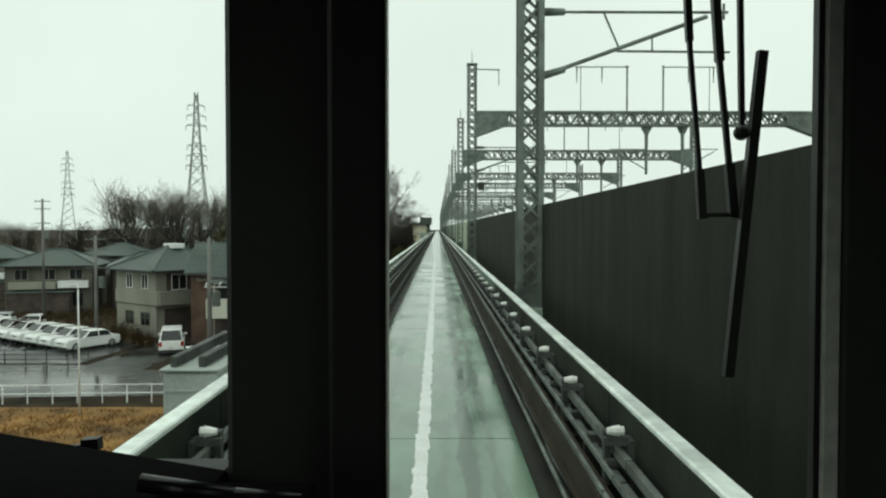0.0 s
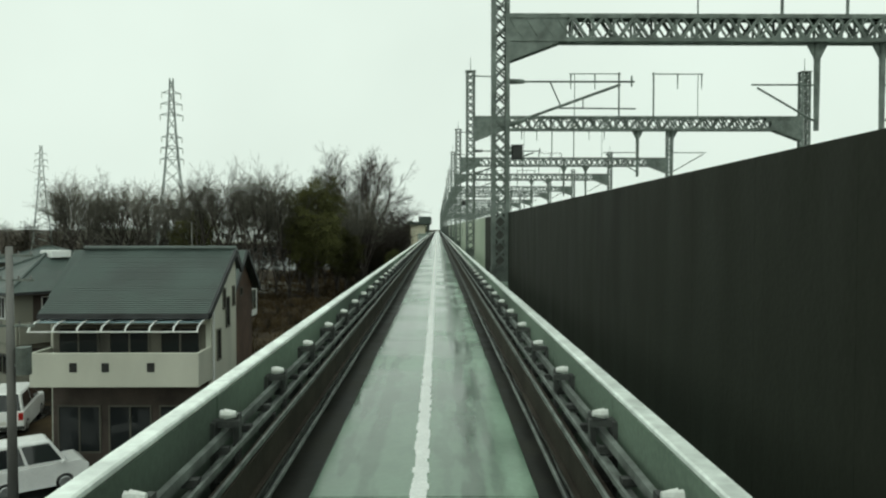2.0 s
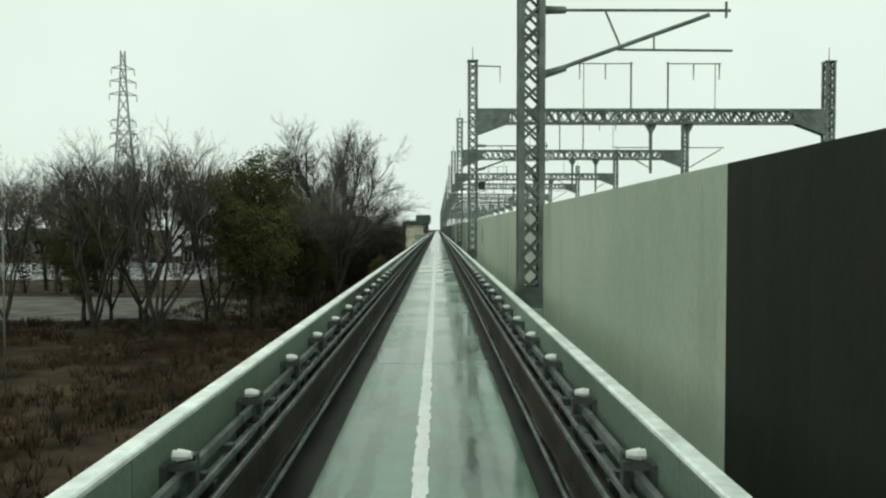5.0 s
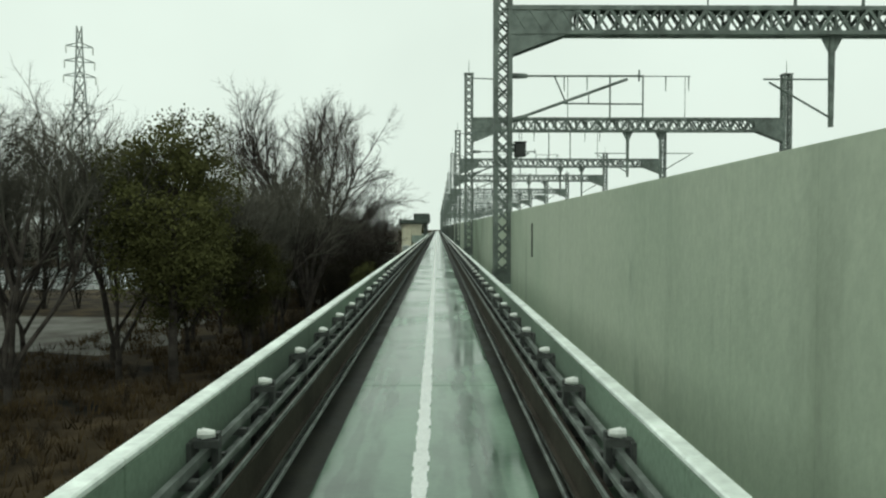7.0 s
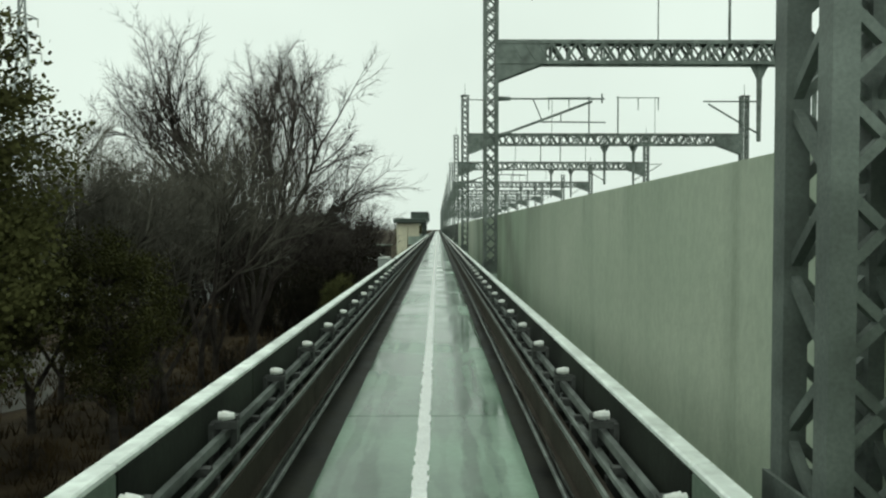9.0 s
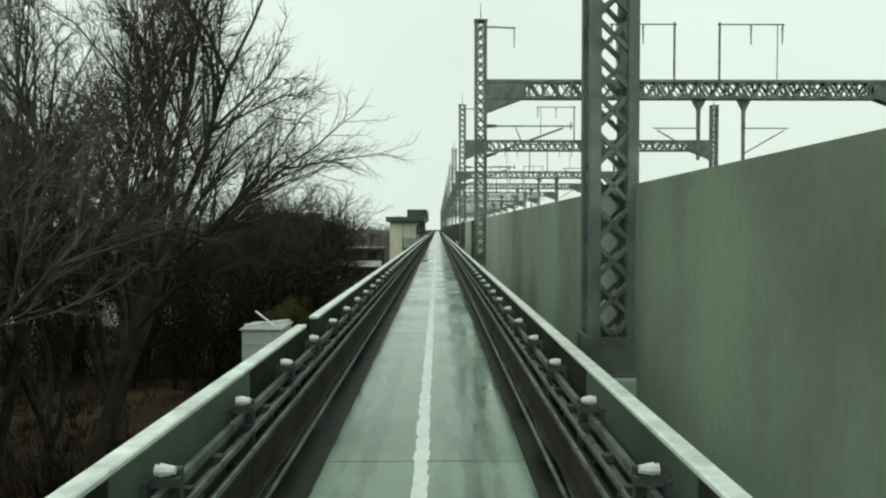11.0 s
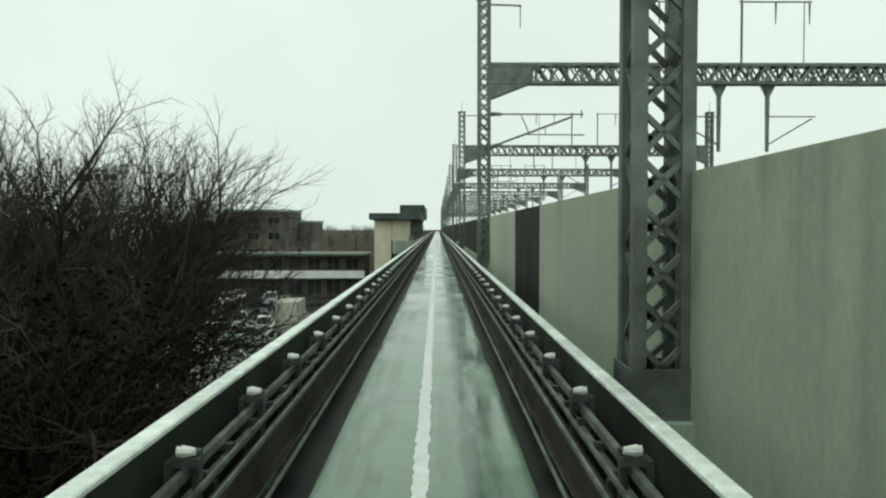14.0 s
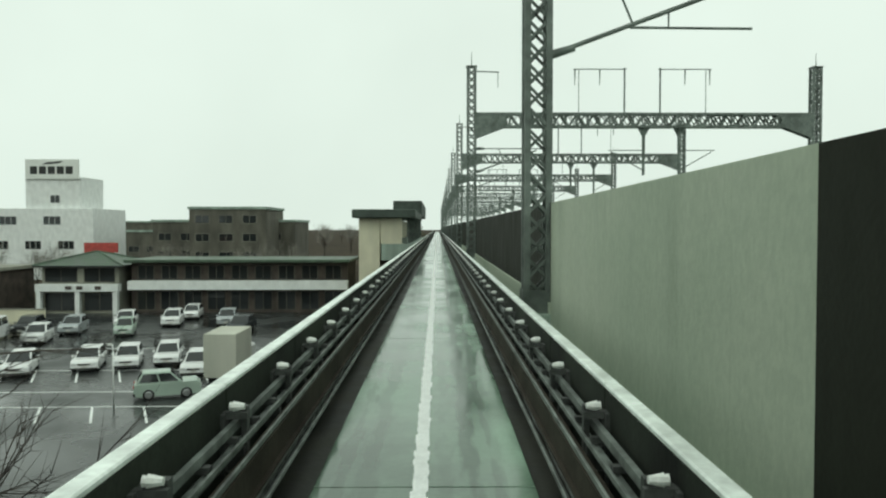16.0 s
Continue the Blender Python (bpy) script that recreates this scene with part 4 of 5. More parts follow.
sedan = car("sedan", "white saloon car parked in a wet car park", M_CAR, 4.5, 1.7, 1.43, 0.92, 0.9, -1.75, 0.95, -1.05, 0.2)
sedan.matrix_basis = on_lot(-27.4, 57.8, 146)
for k in range(1, 8):
    copy_thing(sedan, on_lot(-27.4 - 1.9 * k, 57.8 + 1.3 * k, 144 + (k * 37) % 5))
hatch = car("hatchback", "white hatchback parked in a wet car park", M_CAR, 3.9, 1.68, 1.52, 0.98, 0.94, -1.85, 0.85, -1.55, 0.1)
hatch.matrix_basis = on_lot(-36.5, 66.5, 200)
silver = car("hatchback", "silver hatchback parked in a wet car park", M_CARGREY, 3.9, 1.68, 1.52, 0.98, 0.94, -1.85, 0.85, -1.55, 0.1)
silver.matrix_basis = on_lot(-40.2, 68.2, 200)
# cars in front of the shops
wagon = car("station_wagon", "white station wagon with a roof rail, nose outwards", M_CAR, 4.2, 1.62, 1.38, 0.86, 0.84, -2.0, 0.9, -1.6, 0.1)
wagon.matrix_basis = on_lot(-23.4, 214.4, 196)
for x, y, r in ((-21.1, 215.2, 197), (-18.8, 216.4, 195), (-27.0, 212.6, 199), (-15.6, 212.8, 190), (-25.6, 242.0, 190)):
    copy_thing(wagon, on_lot(x, y, r))
copy_thing(hatch, on_lot(-32.8, 225.4, 196))
copy_thing(silver, on_lot(-32.6, 231.0, 192))
copy_thing(hatch, on_lot(-29.6, 235.0, 195))
copy_thing(hatch, on_lot(-25.6, 236.2, 192))
copy_thing(silver, on_lot(-20.4, 236.5, 190))
copy_thing(minivan, on_lot(-37.5, 226.5, 192))
greencar = car("small_car", "pale green small car on the wet lot", M_CARGREEN, 3.5, 1.5, 1.5, 0.95, 0.92, -1.65, 0.8, -1.3, 0.1)
greencar.matrix_basis = on_lot(-15.0, 205.8, -70)
copy_thing(greencar, on_lot(-27.4, 229.6, 196))
darkcar = car("hatchback", "dark hatchback parked in a wet car park", M_CARDARK, 3.9, 1.68, 1.52, 0.98, 0.94, -1.85, 0.85, -1.55, 0.1)
darkcar.matrix_basis = on_lot(-36.6, 231.0, 186)
copy_thing(darkcar, on_lot(-17.6, 231.0, 178))

lines = tagged(new("parking_lines"), "worn white parking bay lines on wet asphalt", "road marking", kind="structure")
for k in range(12):
    bm = B()
    bar(bm, (-40 + 2.7 * k, 213.6, GROUND + 0.026), (-38.2 + 2.7 * k, 209.6, GROUND + 0.026), 0.12, 0.012)
    part("line", bm, M_LINE, lines)
for k in range(9):
    bm = B()
    bar(bm, (-37 + 2.7 * k, 203.4, GROUND + 0.026), (-35.6 + 2.7 * k, 200.2, GROUND + 0.026), 0.12, 0.012)
    part("line", bm, M_LINE, lines)
for y in (203.6, 207.2, 213.7, 222.6):
    bm = B()
    bar(bm, (-60, y - 1.2, GROUND + 0.026), (-10, y, GROUND + 0.026), 0.12, 0.012)
    part("line", bm, M_LINE, lines)


# ---------------- houses ----------------
def window(parent, sidec, at, u, z, w, h, mull=1, frame_mat=None):
    """A framed window on a wall. sidec: S, N (along x, at y) or E, W (along y, at x)."""
    fm = frame_mat or M_WHITE
    out = -1 if sidec in "SW" else 1

    def put(b, u0, u1, z0, z1, d0, d1):
        lo, hi = sorted((at + out * d0, at + out * d1))
        if sidec in "SN":
            bx(b, u0, u1, lo, hi, z0, z1)
        else:
            bx(b, lo, hi, u0, u1, z0, z1)
    t = 0.06
    b = B()
    put(b, u - w / 2, u + w / 2, z, z + t, -0.02, 0.06)
    put(b, u - w / 2, u + w / 2, z + h - t, z + h, -0.02, 0.05)
    put(b, u - w / 2, u - w / 2 + t, z + t, z + h - t, -0.02, 0.05)
    put(b, u + w / 2 - t, u + w / 2, z + t, z + h - t, -0.02, 0.05)
    for k in range(mull):
        uu = u - w / 2 + w * (k + 1) / (mull + 1)
        put(b, uu - t / 2, uu + t / 2, z + t, z + h - t, -0.02, 0.04)
    fr = part("window", b, fm, parent, "framed house window")
    b = B()
    put(b, u - w / 2 + t, u + w / 2 - t, z + t, z + h - t, 0.004, 0.016)
    part("pane", b, M_GLASS, fr, "dark glass pane")
    return fr


def slope(roof, e0, e1, r1, r0, n, material):
    """Tiled roof plane from eave e0-e1 to ridge r0-r1, in n overlapping courses, each a part of the roof."""
    e0, e1, r0, r1 = map(Vector, (e0, e1, r0, r1))
    nn = (e1 - e0).cross(r0 - e0).normalized()
    if nn.z < 0:
        nn = -nn
    for k in range(n):
        a, b = k / n, min(1, (k + 1.15) / n)
        lo0, lo1, hi0, hi1 = e0.lerp(r0, a), e1.lerp(r1, a), e0.lerp(r0, b), e1.lerp(r1, b)
        cb = B()
        if (hi0 - hi1).length < 0.02:
            poly(cb, [lo0 + nn * 0.025, lo1 + nn * 0.025, hi1 + nn * 0.005], 0.05, -nn)
        else:
            poly(cb, [lo0 + nn * 0.025, lo1 + nn * 0.025, hi1 + nn * 0.005, hi0 + nn * 0.005], 0.05, -nn)
        part("tile_course", cb, material, roof)


def hip_roof(parent, x0, x1, y0, y1, z, rise, over, material, courses=20):
    x0, x1, y0, y1 = x0 - over, x1 + over, y0 - over, y1 + over
    w, d = x1 - x0, y1 - y0
    k = min(w, d) / 2
    if w >= d:
        ra, rb = (x0 + k, (y0 + y1) / 2, z + rise), (x1 - k, (y0 + y1) / 2, z + rise)
    else:
        ra, rb = ((x0 + x1) / 2, y0 + k, z + rise), ((x0 + x1) / 2, y1 - k, z + rise)
    A, Bp, C, D = (x0, y0, z), (x1, y0, z), (x1, y1, z), (x0, y1, z)
    rf = boxpart("roof", (x0 + 0.1, x1 - 0.1, y0 + 0.1, y1 - 0.1, z - 0.1, z - 0.02), M_ROOFDARK, parent, "tiled hip roof")
    if w >= d:
        for e0, e1, r1, r0 in ((A, Bp, rb, ra), (C, D, ra, rb), (Bp, C, rb, rb), (D, A, ra, ra)):
            slope(rf, e0, e1, r1, r0, courses, material)
    else:
        for e0, e1, r1, r0 in ((A, Bp, ra, ra), (C, D, rb, rb), (Bp, C, rb, ra), (D, A, ra, rb)):
            slope(rf, e0, e1, r1, r0, courses, material)
    bm = B()
    for e0, e1 in ((A, Bp), (Bp, C), (C, D), (D, A)):
        bar(bm, Vector(e0) - Vector((0, 0, 0.08)), Vector(e1) - Vector((0, 0, 0.08)), 0.14, 0.12)
    part("gutter", bm, M_ROOFDARK, rf, "dark eaves gutter")
    bm = B()
    for a, b in ((A, ra), (D, ra if w >= d else rb), (Bp, rb if w >= d else ra), (C, rb), (ra, rb)):
        if (Vector(a) - Vector(b)).length > 0.1:
            tube(bm, Vector(a) + Vector((0, 0, 0.06)), Vector(b) + Vector((0, 0, 0.06)), 0.09, n=6)
    part("ridge_tiles", bm, material, rf, "rounded ridge tiles")
    return rf


# villa with a hip roof and a wrap-round balcony
v = thing("house", pose(-24.1, 63.2, GROUND, 0, 0, 142), "two-storey grey villa with blue-grey hip roof and balcony", "house", "houses")
boxpart("wall", (0.0, 6.4, -7.6, 0.0, 0, 5.75), M_STUCCOGREY, v, "grey-beige stucco walls")
hip_roof(v, -0.1, 6.5, -7.7, 0.1, 5.75, 2.0, 0.55, M_ROOF)
boxpart("balcony", (-0.45, 6.4, 0.02, 0.14, 2.75, 3.95), M_STUCCOGREY, v, "solid balcony parapet", 0.02)
boxpart("balcony", (-0.6, -0.02, -7.6, 0.0, 2.75, 3.95), M_STUCCOGREY, v, "solid balcony parapet", 0.02)
# two flat dark sheets paint the shade of the carport and the loggia
boxpart("carport", (-0.03, -0.004, -6.8, -0.8, 0.0, 2.4), M_WOODSHADE, v, "flat dark panel standing for the carport's shade")
boxpart("shutter", (-0.03, -0.004, -6.4, -1.0, 3.96, 5.5), M_WOODSHADE, v, "flat dark panel standing for the loggia's shade")
boxpart("roof_vent", (2.4, 4.0, -4.4, -3.2, 7.55, 8.0), M_WHITE, v, "white rooftop unit", 0.03)
for u in (1.7, 4.2):
    window(v, "N", 0.0, u, 4.1, 1.0, 1.3)
    window(v, "N", 0.0, u, 0.9, 1.4, 1.2, 1, M_OLDWALL)
for u in (-2.2, -5.0):
    window(v, "W", -0.03, u, 4.0, 1.5, 1.4)

# long house with a saltbox roof, balcony wall and awning
h2 = thing("house", pose(-15.95, 49.6, GROUND), "cream house with large blue-grey roof, balcony and awning", "house", "houses")
bm = B()
poly(bm, [(0.7, 0.6, 0), (0.7, 4.25, 0), (0.7, 4.25, 7.75), (0.7, 3.8, 8.3), (0.7, 0.6, 6.2)], 6.3, (1, 0, 0))
part("wall", bm, M_STUCCO, h2, "cream stucco walls")
rf = boxpart("roof", (0.65, 7.05, 3.7, 3.9, 8.15, 8.36), M_ROOFDARK, h2, "blue-grey tiled gable roof")
slope(rf, (0.55, -0.05, 6.1), (7.15, -0.05, 6.1), (7.15, 3.8, 8.45), (0.55, 3.8, 8.45), 36, M_ROOF)
slope(rf, (7.15, 4.6, 7.6), (0.55, 4.6, 7.6), (0.55, 3.8, 8.45), (7.15, 3.8, 8.45), 7, M_ROOF)
bm = B()
bar(bm, (7.15, -0.08, 6.02), (7.15, 3.8, 8.39), 0.1, 0.26)
bar(bm, (7.15, 3.8, 8.39), (7.15, 4.62, 7.54), 0.1, 0.26)
bar(bm, (0.55, -0.08, 6.0), (7.15, -0.08, 6.0), 0.14, 0.2)
part("barge_board", bm, M_ROOFDARK, rf, "dark barge boards and gutter")
bm = B()
tube(bm, (0.55, 3.8, 8.53), (7.15, 3.8, 8.53), 0.1, n=8)
part("ridge_tiles", bm, M_ROOF, rf)
bm = B()
bx(bm, 0.65, 7.0, -0.9, -0.78, 3.42, 4.72)
bx(bm, 0.65, 0.77, -0.78, 0.6, 3.42, 4.72)
bx(bm, 6.88, 7.0, -0.78, 0.6, 3.42, 4.72)
bx(bm, 0.77, 6.88, -0.78, 0.6, 3.42, 3.55)
# dark sheet over the lower front, painting the shade below the balcony
boxpart("shade_panel", (0.75, 6.9, 0.585, 0.599, 0.0, 3.41), M_WOODSHADE, h2, "dark panel standing for the shade under the balcony")
boxpart("shutter", (0.8, 6.8, 0.588, 0.599, 3.56, 5.6), M_OLDWALL, h2, "dull shuttered upper front")
bal = part("balcony", bm, M_STUCCO, h2, "cream balcony wall", 0.02)
for u in (2.3, 3.5, 5.2):
    boxpart("vent", (u - 0.14, u + 0.14, -0.915, -0.901, 4.0, 4.34), M_BLACK, bal, "dark square vent")
bm = B()
for k in range(8):
    x = 0.65 + k * 0.9
    for a, b in (((x, 0.55, 5.9), (x, -0.35, 5.82)), ((x, -0.35, 5.82), (x, -0.8, 5.68)), ((x, -0.8, 5.68), (x, -0.92, 5.52))):
        bar(bm, a, b, 0.05)
bar(bm, (0.6, -0.92, 5.52), (7.0, -0.92, 5.52), 0.05)
aw = part("awning", bm, M_WHITE, h2, "white ribbed balcony awning")
bm = B()
poly(bm, [(0.62, 0.5, 5.85), (6.95, 0.5, 5.85), (6.95, -0.3, 5.77), (0.62, -0.3, 5.77)], 0.02)
part("awning_sheet", bm, M_BLUEGREY, aw, "grey translucent awning sheet")
for u in (1.8, 3.8, 5.8):
    window(h2, "S", 0.585, u, 3.6, 1.6, 1.9, 1, M_OLDWALL)
    window(h2, "S", 0.583, u, 0.5, 1.7, 1.9, 1, M_OLDWALL)
for u, z in ((1.6, 4.0), (2.9, 5.2), (3.6, 1.0)):
    window(h2, "E", 7.0, u, z, 0.55, 1.3, 0, M_OLDWALL)
for u in (2.4, 3.8):
    window(h2, "E", 7.0, u, 6.0, 0.4, 0.9, 0, M_OLDWALL)
bm = B()
tube(bm, (7.06, 0.75, 0.1), (7.06, 0.75, 6.2), 0.045, n=8)
part("downpipe", bm, M_WHITE, h2, "thin drain pipe")

# brick-faced house with a gable towards the line
h3 = thing("house", pose(-20.45, 61.2, GROUND), "red-brown brick house with steep blue-grey roof", "house", "houses")
bm = B()
poly(bm, [(0, 0, 0), (0, 5.0, 0), (0, 5.0, 6.0), (0, 2.5, 8.0), (0, 0, 6.0)], 9.1, (1, 0, 0))
part("wall", bm, M_BRICK, h3, "red-brown brick-faced walls")
rf = boxpart("roof", (-0.3, 9.4, 2.4, 2.6, 7.84, 8.06), M_ROOFDARK, h3, "blue-grey tiled gable roof")
slope(rf, (-0.4, -0.5, 5.72), (9.5, -0.5, 5.72), (9.5, 2.5, 8.14), (-0.4, 2.5, 8.14), 26, M_ROOF)
slope(rf, (9.5, 5.5, 5.72), (-0.4, 5.5, 5.72), (-0.4, 2.5, 8.14), (9.5, 2.5, 8.14), 26, M_ROOF)
bm = B()
for a, b in (((9.5, -0.52, 5.66), (9.5, 2.5, 8.08)), ((9.5, 2.5, 8.08), (9.5, 5.52, 5.66)), ((-0.4, -0.52, 5.64), (9.5, -0.52, 5.64))):
    bar(bm, a, b, 0.1, 0.22)
part("barge_board", bm, M_ROOFDARK, rf, "dark barge boards")
for u in (7.6, 5.0):
    window(h3, "S", 0.0, u, 3.3, 1.3, 1.3)
    window(h3, "S", 0.0, u, 0.7, 1.6, 1.6)
window(h3, "E", 9.1, 2.5, 5.5, 0.5, 0.5, 0, M_OLDWALL)

# small house with a white dormer gable and a bay window
h4 = thing("house", pose(-18.0, 67.2, GROUND), "brown house with white gabled bay window", "house", "houses")
boxpart("wall", (0, 5.0, 0, 4.0, 0, 5.0), M_BRICK, h4, "red-brown brick-faced walls")
hip_roof(h4, 0, 5.0, 0, 4.0, 5.0, 1.7, 0.4, M_ROOF)
bm = B()
poly(bm, [(5.0, 0.9, 3.7), (5.0, 3.1, 3.7), (5.0, 3.1, 5.7), (5.0, 2.0, 6.6), (5.0, 0.9, 5.7)], 0.95, (1, 0, 0))
bay = part("bay", bm, M_WHITE, h4, "white gabled bay")
rf = boxpart("bay_roof", (4.3, 6.05, 1.9, 2.1, 6.5, 6.66), M_ROOFDARK, h4, "small tiled gable")
slope(rf, (4.2, 0.6, 5.55), (6.15, 0.6, 5.55), (6.15, 2.0, 6.75), (4.2, 2.0, 6.75), 6, M_ROOF)
slope(rf, (6.15, 3.4, 5.55), (4.2, 3.4, 5.55), (4.2, 2.0, 6.75), (6.15, 2.0, 6.75), 6, M_ROOF)
window(h4, "E", 5.95, 2.0, 4.1, 1.4, 1.3, 1, M_STUCCOGREY)

# older houses across the car park
for x, y, w, d, hh, turn in ((-48, 82, 9, 7, 5.2, 12), (-60, 78, 8, 7, 4.6, -10), (-64, 96, 10, 8, 5.4, 20), (-36.5, 84, 7, 6, 4.9, 30), (-80, 88, 10, 8, 5.2, 0), (-52, 108, 9, 8, 5.4, 5)):
    hs = thing("house", pose(x, y, GROUND, 0, 0, turn), "older two-storey house with dull grey tiled roof", "house", "houses")
    boxpart("wall", (0, w, 0, d, 0, hh), M_OLDWALL, hs, "weathered stucco walls")
    hip_roof(hs, 0, w, 0, d, hh, 1.7, 0.6, M_ROOF, 10)
    boxpart("balcony", (0.6, w * 0.6, -0.9, -0.02, 2.6, 3.4), M_STUCCOGREY, hs, "pale balcony rail", 0.03)
    boxpart("balcony_panel", (w * 0.62, w - 0.3, -0.7, -0.02, 2.7, 3.5), M_WHITE, hs, "white balcony panel", 0.02)
    boxpart("lean_to", (w * 0.1, w * 0.8, -2.2, -0.95, 0, 2.3), M_WOODSHADE, hs, "dark lean-to shed", 0.03)
    boxpart("lean_to_roof", (w * 0.1 - 0.2, w * 0.8 + 0.2, -2.4, -0.92, 2.301, 2.42), M_ROOF, hs, "sheet roof of the lean-to")
    for k in range(3):
        window(hs, "S", 0, w * (k + 0.6) / 3.2, 3.6, 1.4, 1.2, 1, M_STUCCOGREY)
        window(hs, "S", 0, w * (k + 0.6) / 3.2, 0.6, 1.5, 1.6, 1, M_OLDWALL)


# ---------------- poles, lamps, fence, pylons ----------------
def utility_pole(x, y, height, label="grey concrete utility pole with crossarms and transformer"):
    u = thing("utility_pole", pose(x, y, GROUND), label, "pole", "utility poles")
    b = B()
    tube(b, (0, 0, 0), (0, 0, height), 0.17, 0.11, 10)
    part("shaft", b, M_POLE, u, smooth=True)
    for z in (height - 0.3, height - 1.1, height - 2.6):
        b = B()
        bar(b, (-0.8, 0, z), (0.8, 0, z), 0.075)
        a = part("crossarm", b, M_STEEL, u)
        for k in (-0.7, -0.3, 0.3, 0.7):
            b = B()
            tube(b, (k, 0, z + 0.045), (k, 0, z + 0.15), 0.04, 0.025, 8)
            part("insulator", b, M_POLE, a)
    b = B()
    tube(b, (0.42, 0, height - 4.2), (0.42, 0, height - 3.3), 0.24, n=12)
    part("transformer", b, M_STEEL, u, "grey transformer can")
    b = B()
    bar(b, (0.0, 0, height - 3.9), (0.3, 0, height - 3.9), 0.1)
    part("bracket", b, M_STEEL, u)
    return u


up = utility_pole(-14.0, 45.3, 8.8)
copy_thing(up, pose(-27.5, 59.5, GROUND, 0, 0, 25))
utility_pole(-41.4, 77.7, 12.5)


def street_lamp(x, y, height, reach, label, turn=0):
    s = thing("street_lamp", pose(x, y, GROUND, 0, 0, turn), label, "street lamp", "street lamps")
    b = B()
    tube(b, (0, 0, 0), (0, 0, height), 0.05, 0.035, 10)
    tube(b, (0, 0, height), (-reach * 0.5, 0, height + 0.18), 0.045, 0.04, 8)
    tube(b, (-reach * 0.5, 0, height + 0.18), (-reach, 0, height + 0.2), 0.04, 0.035, 8)
    part("post", b, M_WHITE, s, smooth=True)
    boxpart("lamp_head", (-reach - 0.28, -reach, -0.08, 0.08, height + 0.13, height + 0.24), M_INSUL, s, "pale lamp head", 0.03)
    return s


street_lamp(-18.0, 37.0, 6.35, 0.08, "slim white steel lamp post beside the street")
mast = thing("pole", pose(-24.2, 94.0, GROUND), "thin pale grey steel pole before the wood", "pole")
b = B()
tube(b, (0, 0, 0), (0, 0, 10.0), 0.06, 0.04, 10)
part("shaft", b, M_POLE, mast, smooth=True)
boxpart("cap", (-0.05, 0.05, -0.05, 0.05, 10.001, 10.04), M_POLE, mast)
for x, y in ((-21.0, 200.0), (-16.8, 203.0)):
    street_lamp(x, y, 3.2, 0.1, "short white post on the lot")
b = thing("yellow_sign", pose(-8.6, 101.0, GROUND), "yellow notice board on a post among shrubs", "sign")
boxpart("post", (-0.04, 0.04, -0.04, 0.04, 0, 1.2), M_STEEL, b)
boxpart("board", (-0.16, 0.16, -0.06, -0.041, 0.9, 2.0), M_YELLOW, b, "yellow board")
fence = thing("pipe_fence", pose(-24.5, 39.2, GROUND), "pale steel pipe fence along the grass field", "fence")
for k in range(9):
    bm = B()
    tube(bm, (1.3 * k, 0.06 * k, 0), (1.3 * k, 0.06 * k, 1.05), 0.035, n=8)
    part("post", bm, M_WHITE, fence)
for z in (0.55, 1.0):
    bm = B()
    tube(bm, (0, 0, z), (10.4, 0.48, z), 0.03, n=8)
    part("rail", bm, M_WHITE, fence)
boxpart("end_post", (10.9, 10.98, 0.4, 0.48, 0, 1.7), M_WHITE, fence, "taller white end post")
fence2 = thing("mesh_fence", pose(-46, 51.2, GROUND), "dark low fence round the car park", "fence")
for k in range(16):
    boxpart("post", (1.45 * k - 0.03, 1.45 * k + 0.03, -0.03, 0.03, 0, 0.95), M_BRACKET, fence2)
for z in (0.25, 0.6, 0.92):
    boxpart("rail", (0, 21.75, -0.015, 0.015, z, z + 0.04), M_BRACKET, fence2)


def pylon(x, y, height, turn):
    p = thing("transmission_tower", pose(x, y, GROUND, 0, 0, turn), "grey lattice transmission tower with six crossarms", "pylon", "transmission towers")
    def half(z):
        return 4.2 * (1 - z / height) ** 1.5 + 0.45
    levels = [height * k / 14 for k in range(15)]
    for sx in (-1, 1):
        for sy in (-1, 1):
            b = B()
            rings = [[b.verts.new((sx * half(z) + ox, sy * half(z) + oy, z)) for ox, oy in ((-0.15, -0.15), (0.15, -0.15), (0.15, 0.15), (-0.15, 0.15))] for z in levels]
            for ra, rb in zip(rings, rings[1:]):
                for k in range(4):
                    b.faces.new((ra[k], ra[(k + 1) % 4], rb[(k + 1) % 4], rb[k]))
            part("leg", b, M_PYLON, p)
    b = B()
    for za, zb in zip(levels, levels[1:]):
        a, c = half(za), half(zb)
        for s in (-1, 1):
            bar(b, (-a, s * a, za), (c, s * c, zb), 0.14)
            bar(b, (a, s * a, za), (-c, s * c, zb), 0.14)
            bar(b, (s * a, -a, za), (s * c, c, zb), 0.14)
            bar(b, (s * a, a, za), (s * c, -c, zb), 0.14)
    tagged(part("bracing", b, M_PYLON, p), kind="stuff")
    for k, z in enumerate((0.56, 0.62, 0.68, 0.80, 0.86, 0.92)):
        z, reach = z * height, (3.1, 2.9, 2.7, 3.0, 2.8, 2.5)[k]
        for s in (-1, 1):
            b = B()
            bar(b, (0, 0, z + 0.9), (s * reach, 0, z), 0.18)
            bar(b, (0, 0, z - 0.1), (s * reach, 0, z), 0.18)
            arm = part("crossarm", b, M_PYLON, p)
            b = B()
            tube(b, (s * reach, 0, z), (s * reach, 0, z - 1.5), 0.14, 0.14, 6)
            part("insulator", b, M_INSUL, arm)
    return p


py = pylon(-74, 228, 51.0, 25)
copy_thing(py, pose(-160, 321, GROUND, 0, 0, 25) @ Matrix.Diagonal((0.84, 0.84, 0.84, 1)))

